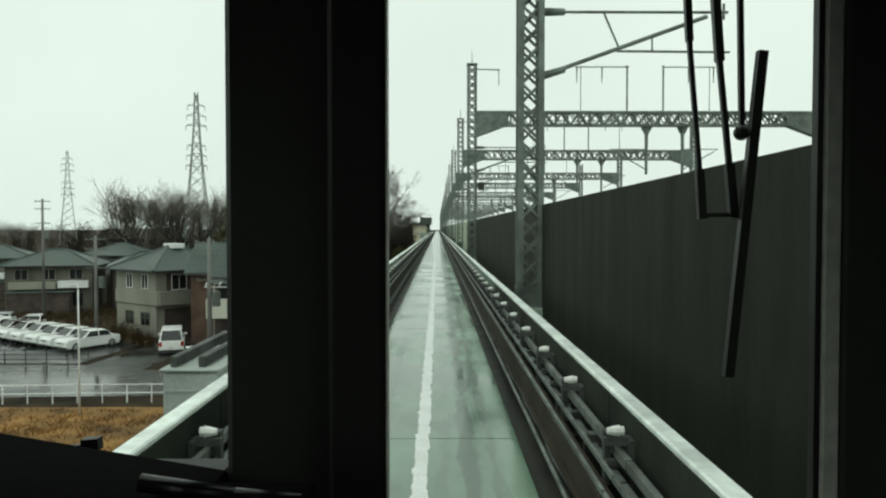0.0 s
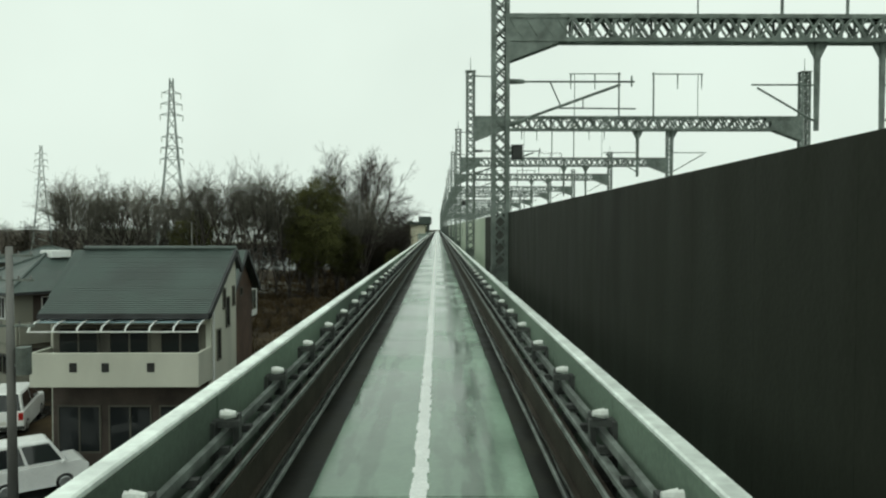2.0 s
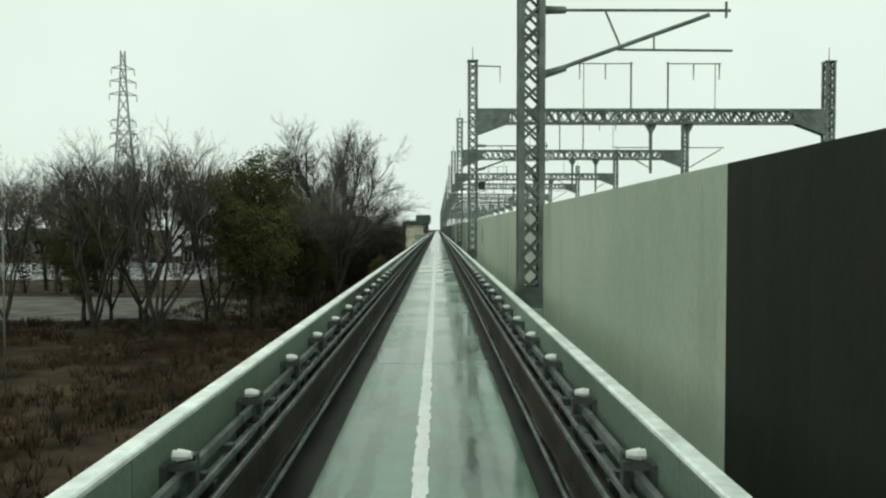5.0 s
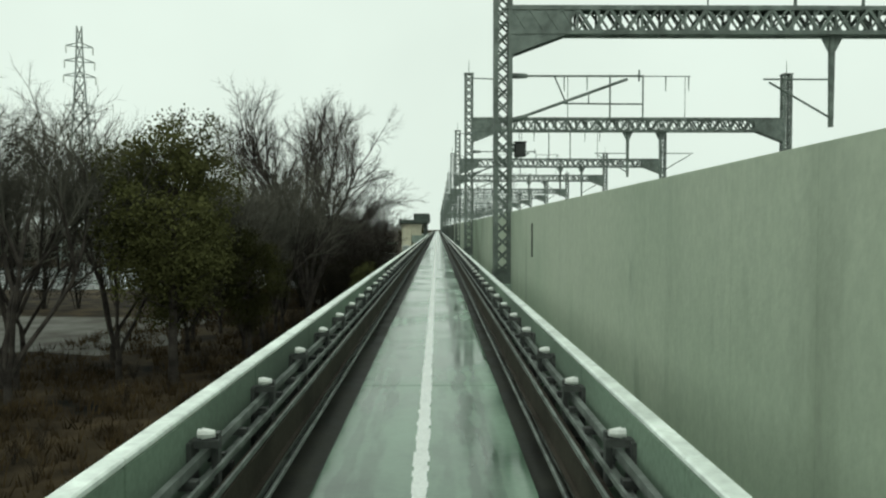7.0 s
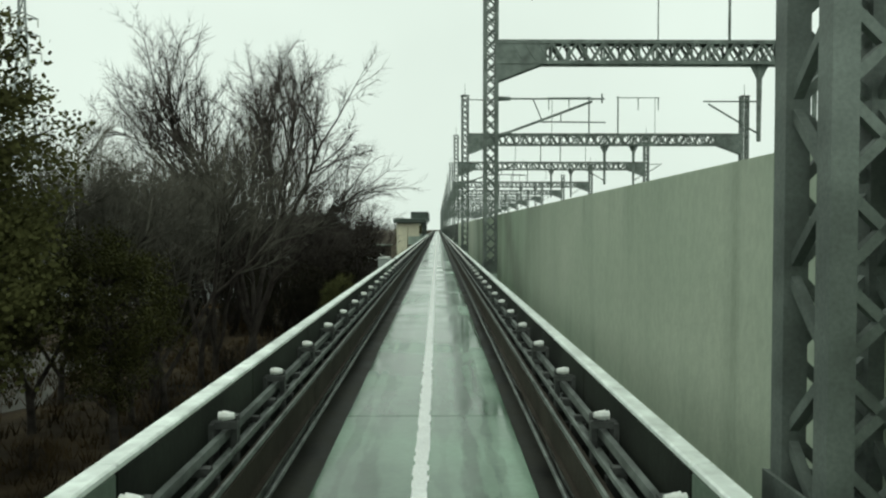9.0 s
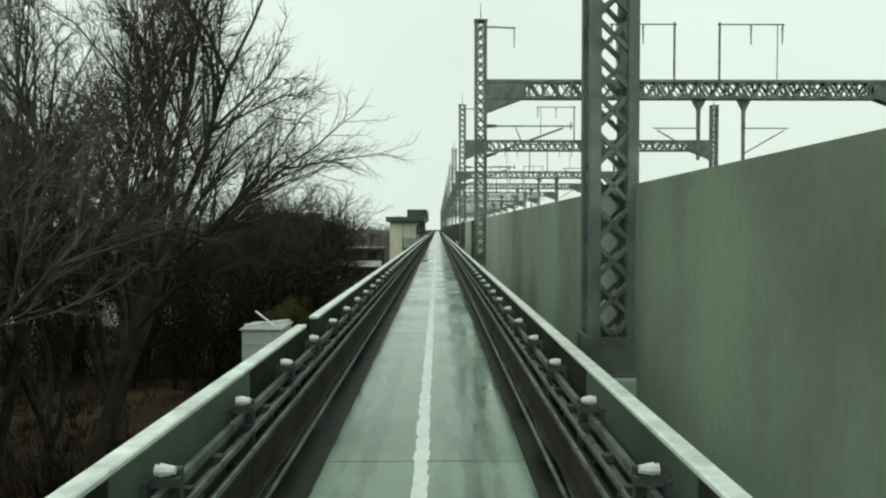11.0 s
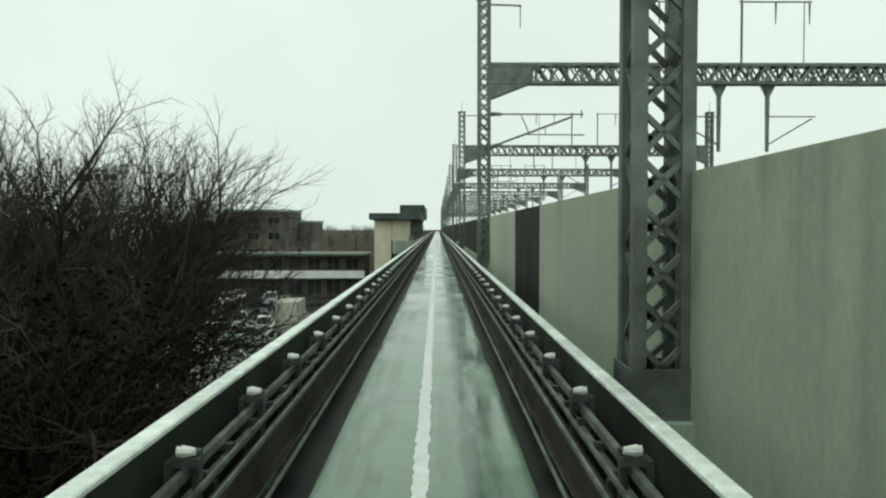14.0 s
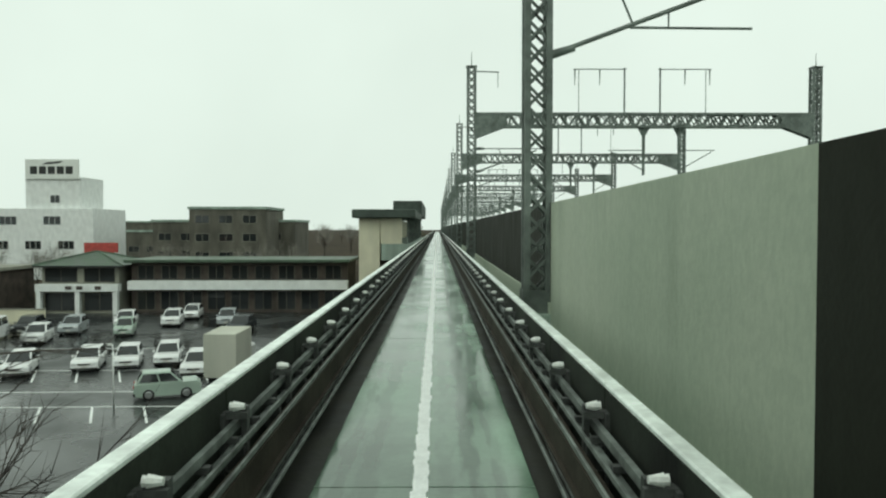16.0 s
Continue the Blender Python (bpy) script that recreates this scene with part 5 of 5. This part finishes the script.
# grey cabinets on the parapet's outer side
for y, h in ((7.05, 0.55), (125.5, 0.32)):
    c = thing("trackside_cabinet", pose(-2.18, y, 0.3), "grey steel trackside cabinet bolted outside the parapet", "cabinet", "trackside cabinets")
    boxpart("case", (-0.25, 0.25, -h, h, 0, 0.93), M_CABINET, c, soft=0.02)
    for z in (0.25, 0.5, 0.75):
        boxpart("rib", (-0.24, 0.24, -h - 0.012, -h - 0.001, z, z + 0.02), M_CABINET, c)
    boxpart("lid", (-0.27, 0.26, -h - 0.03, h + 0.03, 0.931, 0.96), M_CABINET, c, "grey lid", 0.01)
    if h > 0.4:
        for x in (-0.2, 0.05):
            boxpart("conduit", (x, x + 0.07, -h + 0.05, h + 0.6, 0.961, 1.06), M_BRACKET, c, "dark cable conduit", 0.01)
    else:
        for p, q in (((-0.24, -0.2, 0.985), (0.22, 0.3, 0.985)), ((0.16, -0.26, 0.972), (-0.22, 0.3, 1.1))):
            bm = B()
            tube(bm, p, q, 0.012, n=6)
            part("cable", bm, M_INSUL, c, "thin pale cable lying over the lid")
    boxpart("bracket", (-0.2, 0.26, 0.1 - h, 0.18 - h, -0.2, -0.001), M_BRACKET, c)
    boxpart("bracket", (-0.2, 0.26, h - 0.18, h - 0.1, -0.2, -0.001), M_BRACKET, c)

# ---------------- shops and taller buildings beyond the car park ----------------
shop = thing("shop_building", pose(-43.4, 246, GROUND), "two-storey white shop with green tiled roof", "building", "commercial buildings")
boxpart("wall", (0, 8.4, 0, 8, 0, 5.3), M_STUCCOGREY, shop, "pale upper walls")
hip_roof(shop, 0, 8.4, 0, 8, 5.3, 1.4, 0.7, M_ROOFGREEN, 10)
boxpart("fascia", (-0.3, 8.7, -1.0, -0.02, 2.5, 3.3), M_WHITE, shop, "white fascia band", 0.03)
for x in (-0.2, 4.0, 8.1):
    boxpart("pillar", (x, x + 0.5, -0.95, -0.45, 0, 2.49), M_WHITE, shop, "white pillar")
for u, w in ((2.1, 3.6), (6.3, 3.4)):
    window(shop, "S", 0, u, 3.45, w, 1.6, 1, M_OLDWALL)
    window(shop, "S", 0, u, 0.3, w, 2.0, 1, M_OLDWALL)
for u in (3.0, 4.2, 6.2):
    boxpart("sign_mark", (u, u + 0.7, -1.02, -1.003, 2.7, 3.1), M_WOODSHADE, shop, "dark sign mark")
row = thing("shop_row", pose(-34.0, 247, GROUND), "long low two-storey shop row with white balcony band", "building", "commercial buildings")
# wall colour already holds the shade of the shop front
boxpart("wall", (0, 24, 0, 8, 0, 5.6), M_WOODSHADE, row, "brown walls with shade in their colour")
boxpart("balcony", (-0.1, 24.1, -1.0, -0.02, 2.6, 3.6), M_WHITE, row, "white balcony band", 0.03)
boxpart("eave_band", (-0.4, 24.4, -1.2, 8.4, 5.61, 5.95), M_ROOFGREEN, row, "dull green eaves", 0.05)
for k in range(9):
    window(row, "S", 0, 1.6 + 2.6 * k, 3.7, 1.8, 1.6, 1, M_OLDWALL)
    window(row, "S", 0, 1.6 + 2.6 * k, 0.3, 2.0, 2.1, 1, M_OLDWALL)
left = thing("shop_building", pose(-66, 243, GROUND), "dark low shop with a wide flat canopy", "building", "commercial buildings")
# shade under the canopy is in this wall's colour
boxpart("wall", (0, 19, 0, 8, 0, 4.8), M_WOODSHADE, left, "brown walls with shade in their colour")
boxpart("canopy", (-0.5, 19.5, -1.6, 8.2, 4.801, 5.2), M_STUCCOGREY, left, "grey flat canopy", 0.05)
for k in range(6):
    window(left, "S", 0, 1.8 + 3.0 * k, 0.5, 2.2, 3.4)
tower = thing("office_building", pose(-80.8, 300, GROUND), "white office block with stair tower and roof sign", "building", "commercial buildings")
boxpart("wall", (-8, 18, 0, 14, 0, 13.0), M_WHITE, tower, "white rendered walls", 0.05)
boxpart("stair_tower", (5.2, 15.4, 1, 10, 13.001, 18.8), M_WHITE, tower, "white stair tower", 0.05)
bm = B()
bx(bm, 5.4, 15.2, 0.62, 0.9, 18.4, 22.0)
sg = part("roof_sign", bm, M_INSUL, tower, "white roof sign board", 0.03)
for k in range(5):
    boxpart("sign_mark", (6.3 + 1.62 * k, 7.6 + 1.62 * k, 0.60, 0.617, 19.3, 20.7), M_BLACK, sg, "dark bar")
bm = B()
poly(bm, [(8.4, 0.60, 21.0), (11.6, 0.60, 21.25), (12.4, 0.60, 21.7), (9.4, 0.60, 21.45)], 0.016, (0, 1, 0))
part("emblem", bm, M_BLACK, sg, "dark slanting emblem")
for x in (6.5, 10.2, 14.0):
    boxpart("sign_post", (x, x + 0.2, 0.91, 1.2, 18.801, 21.8), M_STEEL, sg)
for u in (2.5, 10.5):
    window(tower, "S", 0, u, 10.0, 3.2, 1.6, 2)
window(tower, "S", 1, 10.6, 14.0, 1.8, 1.5, 1)
for k in range(4):
    window(tower, "S", 0, -5 + 6 * k, 5.5, 3.0, 1.6, 2)
for x, y, w, d, hh in ((-52, 300, 26, 14, 10.5), (-78, 330, 30, 12, 8.5), (-42, 290, 13, 14, 12.6), (-130, 290, 26, 16, 9), (-108, 380, 40, 14, 11), (-150, 350, 30, 14, 9)):
    o = thing("block_building", pose(x, y, GROUND), "grey low-rise concrete building with rows of windows", "building", "commercial buildings")
    boxpart("wall", (0, w, 0, d, 0, hh), M_OLDWALL, o, "weathered grey walls", 0.05)
    boxpart("roof", (-0.2, w + 0.2, -0.2, d + 0.2, hh + 0.001, hh + 0.45), M_CONC, o, "flat roof edge")
    for z in range(int(hh // 3.1)):
        for k in range(int(w // 4)):
            window(o, "S", 0, 2.2 + 4 * k, 0.9 + 3.1 * z, 2.4, 1.4, 1, M_STUCCOGREY)
red = thing("billboard", pose(-42.0, 262, GROUND), "faded red roadside billboard on two posts", "sign")
boxpart("board", (-4.4, 0, 0, 0.2, 6.2, 7.5), M_RED, red, "faded red board")
for x in (-3.8, -0.9):
    boxpart("post", (x, x + 0.2, 0.201, 0.4, 0, 7.3), M_STEEL, red)
box = thing("box_truck", on_lot(-12.5, 209.4, 0), "pale box truck parked beside the guideway", "truck", "parked cars")
boxpart("cargo_box", (-0.95, 0.95, -2.3, 1.2, 0.75, 3.3), M_STUCCO, box, "pale grey cargo box", 0.04)
boxpart("cab", (-0.85, 0.85, 1.25, 2.7, 0.5, 2.1), M_CAR, box, "white cab", 0.12)
boxpart("chassis", (-0.5, 0.5, -2.2, 2.5, 0.42, 0.499), M_BRACKET, box)
for s in (-1, 1):
    for yy in (-1.3, 1.9):
        bm = B()
        tube(bm, (s * 0.6, yy, 0.36), (s * 0.88, yy, 0.36), 0.36, n=16)
        part("wheel", bm, M_TYRE, box, "black rubber tyre")

gw = thing("boundary_wall", pose(-41.5, 232.5, GROUND), "cream block wall beside the car park", "wall")
boxpart("wall", (0, 5.5, 0, 0.2, 0, 1.9), M_CREAM, gw, "", 0.02)
boxpart("cap", (-0.05, 5.55, -0.05, 0.25, 1.901, 2.0), M_STUCCOGREY, gw)

# ---------------- the station ahead ----------------
st = thing("station", pose(-2.1, 240, 0.0), "small elevated station with dark canopy and cream walls", "station")
boxpart("platform", (-3.6, -0.05, 0, 62, -0.8, 0.9), M_CONC, st, "grey concrete platform", 0.03)
boxpart("back_wall", (-3.75, -3.61, 0.2, 62, 0.901, 3.5), M_CREAM, st, "cream panel back wall")
boxpart("station_house", (-5.9, -3.76, 0.0, 26, -6.9, 3.5), M_CREAM, st, "cream station house", 0.03)
boxpart("end_wall", (-3.6, -1.5, 0.0, 0.14, 0.901, 3.5), M_CREAM, st, "cream end wall")
boxpart("canopy", (-6.5, -0.1, -1.0, 30, 3.55, 4.4), M_STATIONROOF, st, "dark green platform canopy", 0.06)
boxpart("canopy", (-4.2, -0.1, 30.1, 63, 4.2, 6.4), M_STATIONROOF, st, "taller dark canopy", 0.06)
for k in range(11):
    z1 = 3.6 if k < 6 else 4.2
    boxpart("pillar", (-1.0, -0.8, 1.0 + 5.5 * k, 1.2 + 5.5 * k, 0.901, z1 - 0.001), M_STEEL, st)
for k in range(4):
    zz = thing("station_pier", pose(-3.9, 246 + 16 * k, GROUND), "round concrete pier under the platform", "pier", "station piers")
    bm = B()
    tube(bm, (0, 0, 0), (0, 0, 6.1), 0.6, n=16)
    part("shaft", bm, M_CONC, zz, smooth=True)


# ---------------- the vehicle, standing where the ride begins, its front window open ----------------
M_CABDARK = mat("black_cab_lining", (0.030, 0.030, 0.027), 0.6, 0.25, 2.0, 50, 0.05, grain_by=0.1)
M_CABPANEL = mat("dark_grey_cab_panel", (0.058, 0.062, 0.054), 0.55, 0.2, 2.0, 50, 0.05, grain_by=0.1)
M_DESK = mat("matt_black_desk", (0.0035, 0.0035, 0.0035), 0.9, 0.2, 2.0, 60, 0.05, spec=0.04)
M_GRIP = mat("glossy_black_rail", (0.012, 0.012, 0.012), 0.35, 0.2, 2.0, 60, 0.03)
M_GASKET = mat("pale_window_moulding", (0.86, 0.87, 0.80), 0.45, 0.15, 2.0, 40, 0.03)
M_SHELL = mat("cream_vehicle_paint", (0.62, 0.63, 0.58), 0.35, 0.08, 1.0, 40, 0.02)

tr = thing("guideway_vehicle", pose(0, 0, 0), "rubber-tyred guideway vehicle with dark driver's cab interior", "train")
XL, XR, FLOOR, ROOFZ, BACK, FRONT = -1.36, 1.0, 0.98, 3.25, -2.4, 1.06
boxpart("floor", (XL, XR, BACK, FRONT, FLOOR - 0.12, FLOOR), M_CABDARK, tr, "dark cab floor")
boxpart("roof", (XL - 0.02, XR + 0.02, BACK - 0.02, FRONT + 0.02, ROOFZ, ROOFZ + 0.1), M_SHELL, tr, "cream roof shell", 0.03)
boxpart("ceiling_panel", (XL, XR, BACK, FRONT, ROOFZ - 0.03, ROOFZ - 0.001), M_CABDARK, tr, "dark cab ceiling")
for x0, x1, xs in ((XL, XL + 0.05, XL - 0.02), (XR - 0.05, XR, XR + 0.001)):
    for nm, xa, xb, zlo, zhi, ma, lb in (("side_wall", x0, x1, FLOOR + 0.001, ROOFZ - 0.031, M_CABDARK, "dark side lining with window opening"),
                                        ("side_skin", xs, xs + 0.019, 0.5, ROOFZ - 0.001, M_SHELL, "cream body side with window opening")):
        bm = B()
        bx(bm, xa, xb, BACK, FRONT, zlo, 1.8)
        bx(bm, xa, xb, BACK, FRONT, 3.0, zhi)
        bx(bm, xa, xb, BACK, -2.25, 1.8, 3.0)
        bx(bm, xa, xb, -0.2, FRONT, 1.8, 3.0)
        part(nm, bm, ma, tr, lb)
boxpart("rear_wall", (XL + 0.051, XR - 0.051, BACK, BACK + 0.05, FLOOR + 0.001, ROOFZ - 0.031), M_CABDARK, tr, "dark rear bulkhead")
# front wall: panels round the two window openings
boxpart("front_panel", (XL + 0.051, -0.29, 0.98, 1.05, FLOOR + 0.001, 2.17), M_CABDARK, tr, "dark panel under the windscreen")
boxpart("front_panel", (-0.134, 0.559, 0.98, 1.05, FLOOR + 0.001, 1.75), M_CABDARK, tr, "dark panel under the front window")
boxpart("front_panel", (XL + 0.051, 0.559, 0.98, 1.05, 3.02, ROOFZ - 0.031), M_CABDARK, tr, "dark header panel")
boxpart("centre_pillar", (-0.279, -0.135, 0.97, 1.06, FLOOR + 0.001, 3.019), M_CABPANEL, tr, "broad dark grey centre pillar", 0.008)
boxpart("window_post", (-0.134, -0.0635, 0.90, 0.935, FLOOR + 0.001, 3.019), M_CABDARK, tr, "black window post", 0.006)
boxpart("window_post", (-0.134, -0.078, 0.936, 1.06, 1.751, 3.019), M_CABDARK, tr, "black window post")
boxpart("trim_strip", (-0.0632, -0.0608, 0.90, 0.93, 1.751, 3.019), M_GASKET, tr, "thin pale trim strip")
boxpart("gasket", (0.490, 0.4975, 0.95, 0.965, 1.751, 3.019), M_BLACK, tr, "black rubber gasket")
boxpart("window_moulding", (0.498, 0.5215, 0.945, 0.965, 1.751, 3.019), M_GASKET, tr, "pale window moulding", 0.003)
boxpart("right_jamb", (0.522, XR - 0.051, 0.94, 0.965, FLOOR + 0.001, ROOFZ - 0.031), M_CABPANEL, tr, "dark grey window jamb", 0.004)
boxpart("front_panel", (0.56, XR - 0.051, 0.98, 1.05, FLOOR + 0.001, ROOFZ - 0.031), M_CABDARK, tr, "dark outer front panel")
# desk under the windscreen, falling away towards the middle, and the rail along its edge
bm = B()
poly(bm, [(XL + 0.052, 0.979, 2.36), (-0.581, 0.979, 2.227), (-0.278, 0.979, 2.177), (-0.278, 0.979, 1.2), (XL + 0.052, 0.979, 1.2)], 0.25, (0, -1, 0))
part("driving_desk", bm, M_DESK, tr, "black driving desk", 0.004)
bm = B()
tube(bm, (-0.292, 0.72, 2.250), (-0.20, 0.72, 2.236), 0.009, 0.009, 12)
tube(bm, (-0.20, 0.72, 2.236), (-0.132, 0.72, 2.232), 0.009, 0.006, 12)
part("edge_rail", bm, M_GRIP, tr, "rounded glossy black rail", smooth=True)
boxpart("desk_end", (-0.278, -0.125, 0.70, 0.76, 2.12, 2.238), M_DESK, tr, "black end of the desk", 0.004)


wip = part("window_wiper", B(), M_BLACK, tr, "black pantograph window wiper")
for a, b, w in (((0.372, 1.12, 2.95), (0.381, 1.12, 2.782), 0.010), ((0.381, 1.12, 2.782), (0.398, 1.12, 2.589), 0.007), ((0.398, 1.12, 2.589), (0.403, 1.12, 2.514), 0.012),
                ((0.412, 1.12, 2.95), (0.427, 1.12, 2.752), 0.012), ((0.427, 1.12, 2.752), (0.443, 1.12, 2.598), 0.008), ((0.443, 1.12, 2.598), (0.451, 1.12, 2.516), 0.013),
                ((0.455, 1.12, 2.95), (0.462, 1.12, 2.641), 0.008)):
    bm = B()
    bar(bm, a, b, w)
    part("arm", bm, M_BLACK, wip)
for nm, a, b, w in (("link", (0.400, 1.12, 2.52), (0.456, 1.12, 2.52), 0.006), ("blade", (0.483, 1.10, 2.763), (0.437, 1.10, 2.277), 0.014)):
    bm = B()
    bar(bm, a, b, w)
    part(nm, bm, M_BLACK, wip)
bm = B()
bmesh.ops.create_uvsphere(bm, u_segments=12, v_segments=8, radius=0.0115, matrix=Matrix.Translation((0.453, 1.10, 2.642)))
part("pivot_ball", bm, M_BLACK, wip)
wip2 = part("window_wiper", B(), M_BLACK, tr, "black pantograph window wiper, swung aside")
for nm, a, b, w in (("arm", (-0.523, 1.12, 2.168), (-0.805, 1.12, 2.13), 0.011), ("arm", (-0.56, 1.12, 2.148), (-0.815, 1.12, 2.10), 0.011),
                    ("blade", (-0.83, 1.12, 2.72), (-0.81, 1.12, 2.08), 0.011), ("spine", (-0.812, 1.115, 2.62), (-0.80, 1.115, 2.22), 0.006),
                    ("pivot", (-0.530, 1.10, 2.176), (-0.505, 1.10, 2.178), 0.018)):
    bm = B()
    bar(bm, a, b, w)
    part(nm, bm, M_BLACK, wip2)
bm = B()
bmesh.ops.create_cube(bm, size=0.03, matrix=Matrix.Translation((-0.812, 1.10, 2.13)))
part("joint", bm, M_BLACK, wip2, "", 0.004)
# running gear
boxpart("underframe", (-1.1, 0.75, BACK + 0.1, FRONT - 0.1, 0.55, FLOOR - 0.121), M_BRACKET, tr, "dark steel underframe", 0.02)
for x in (-0.98, 0.52):
    bm = B()
    tube(bm, (x, -1.0, 0.47), (x + 0.26, -1.0, 0.47), 0.46, n=24)
    w = part("wheel", bm, M_TYRE, tr, "large black rubber tyre", 0.03)
    bm = B()
    tube(bm, (x - 0.012, -1.0, 0.47), (x + 0.272, -1.0, 0.47), 0.25, n=18)
    part("rim", bm, M_RIM, w, "grey wheel rim")
boxpart("front_skirt", (XL, XR, FRONT + 0.001, FRONT + 0.05, 0.35, 1.7), M_SHELL, tr, "cream front skirt", 0.02)
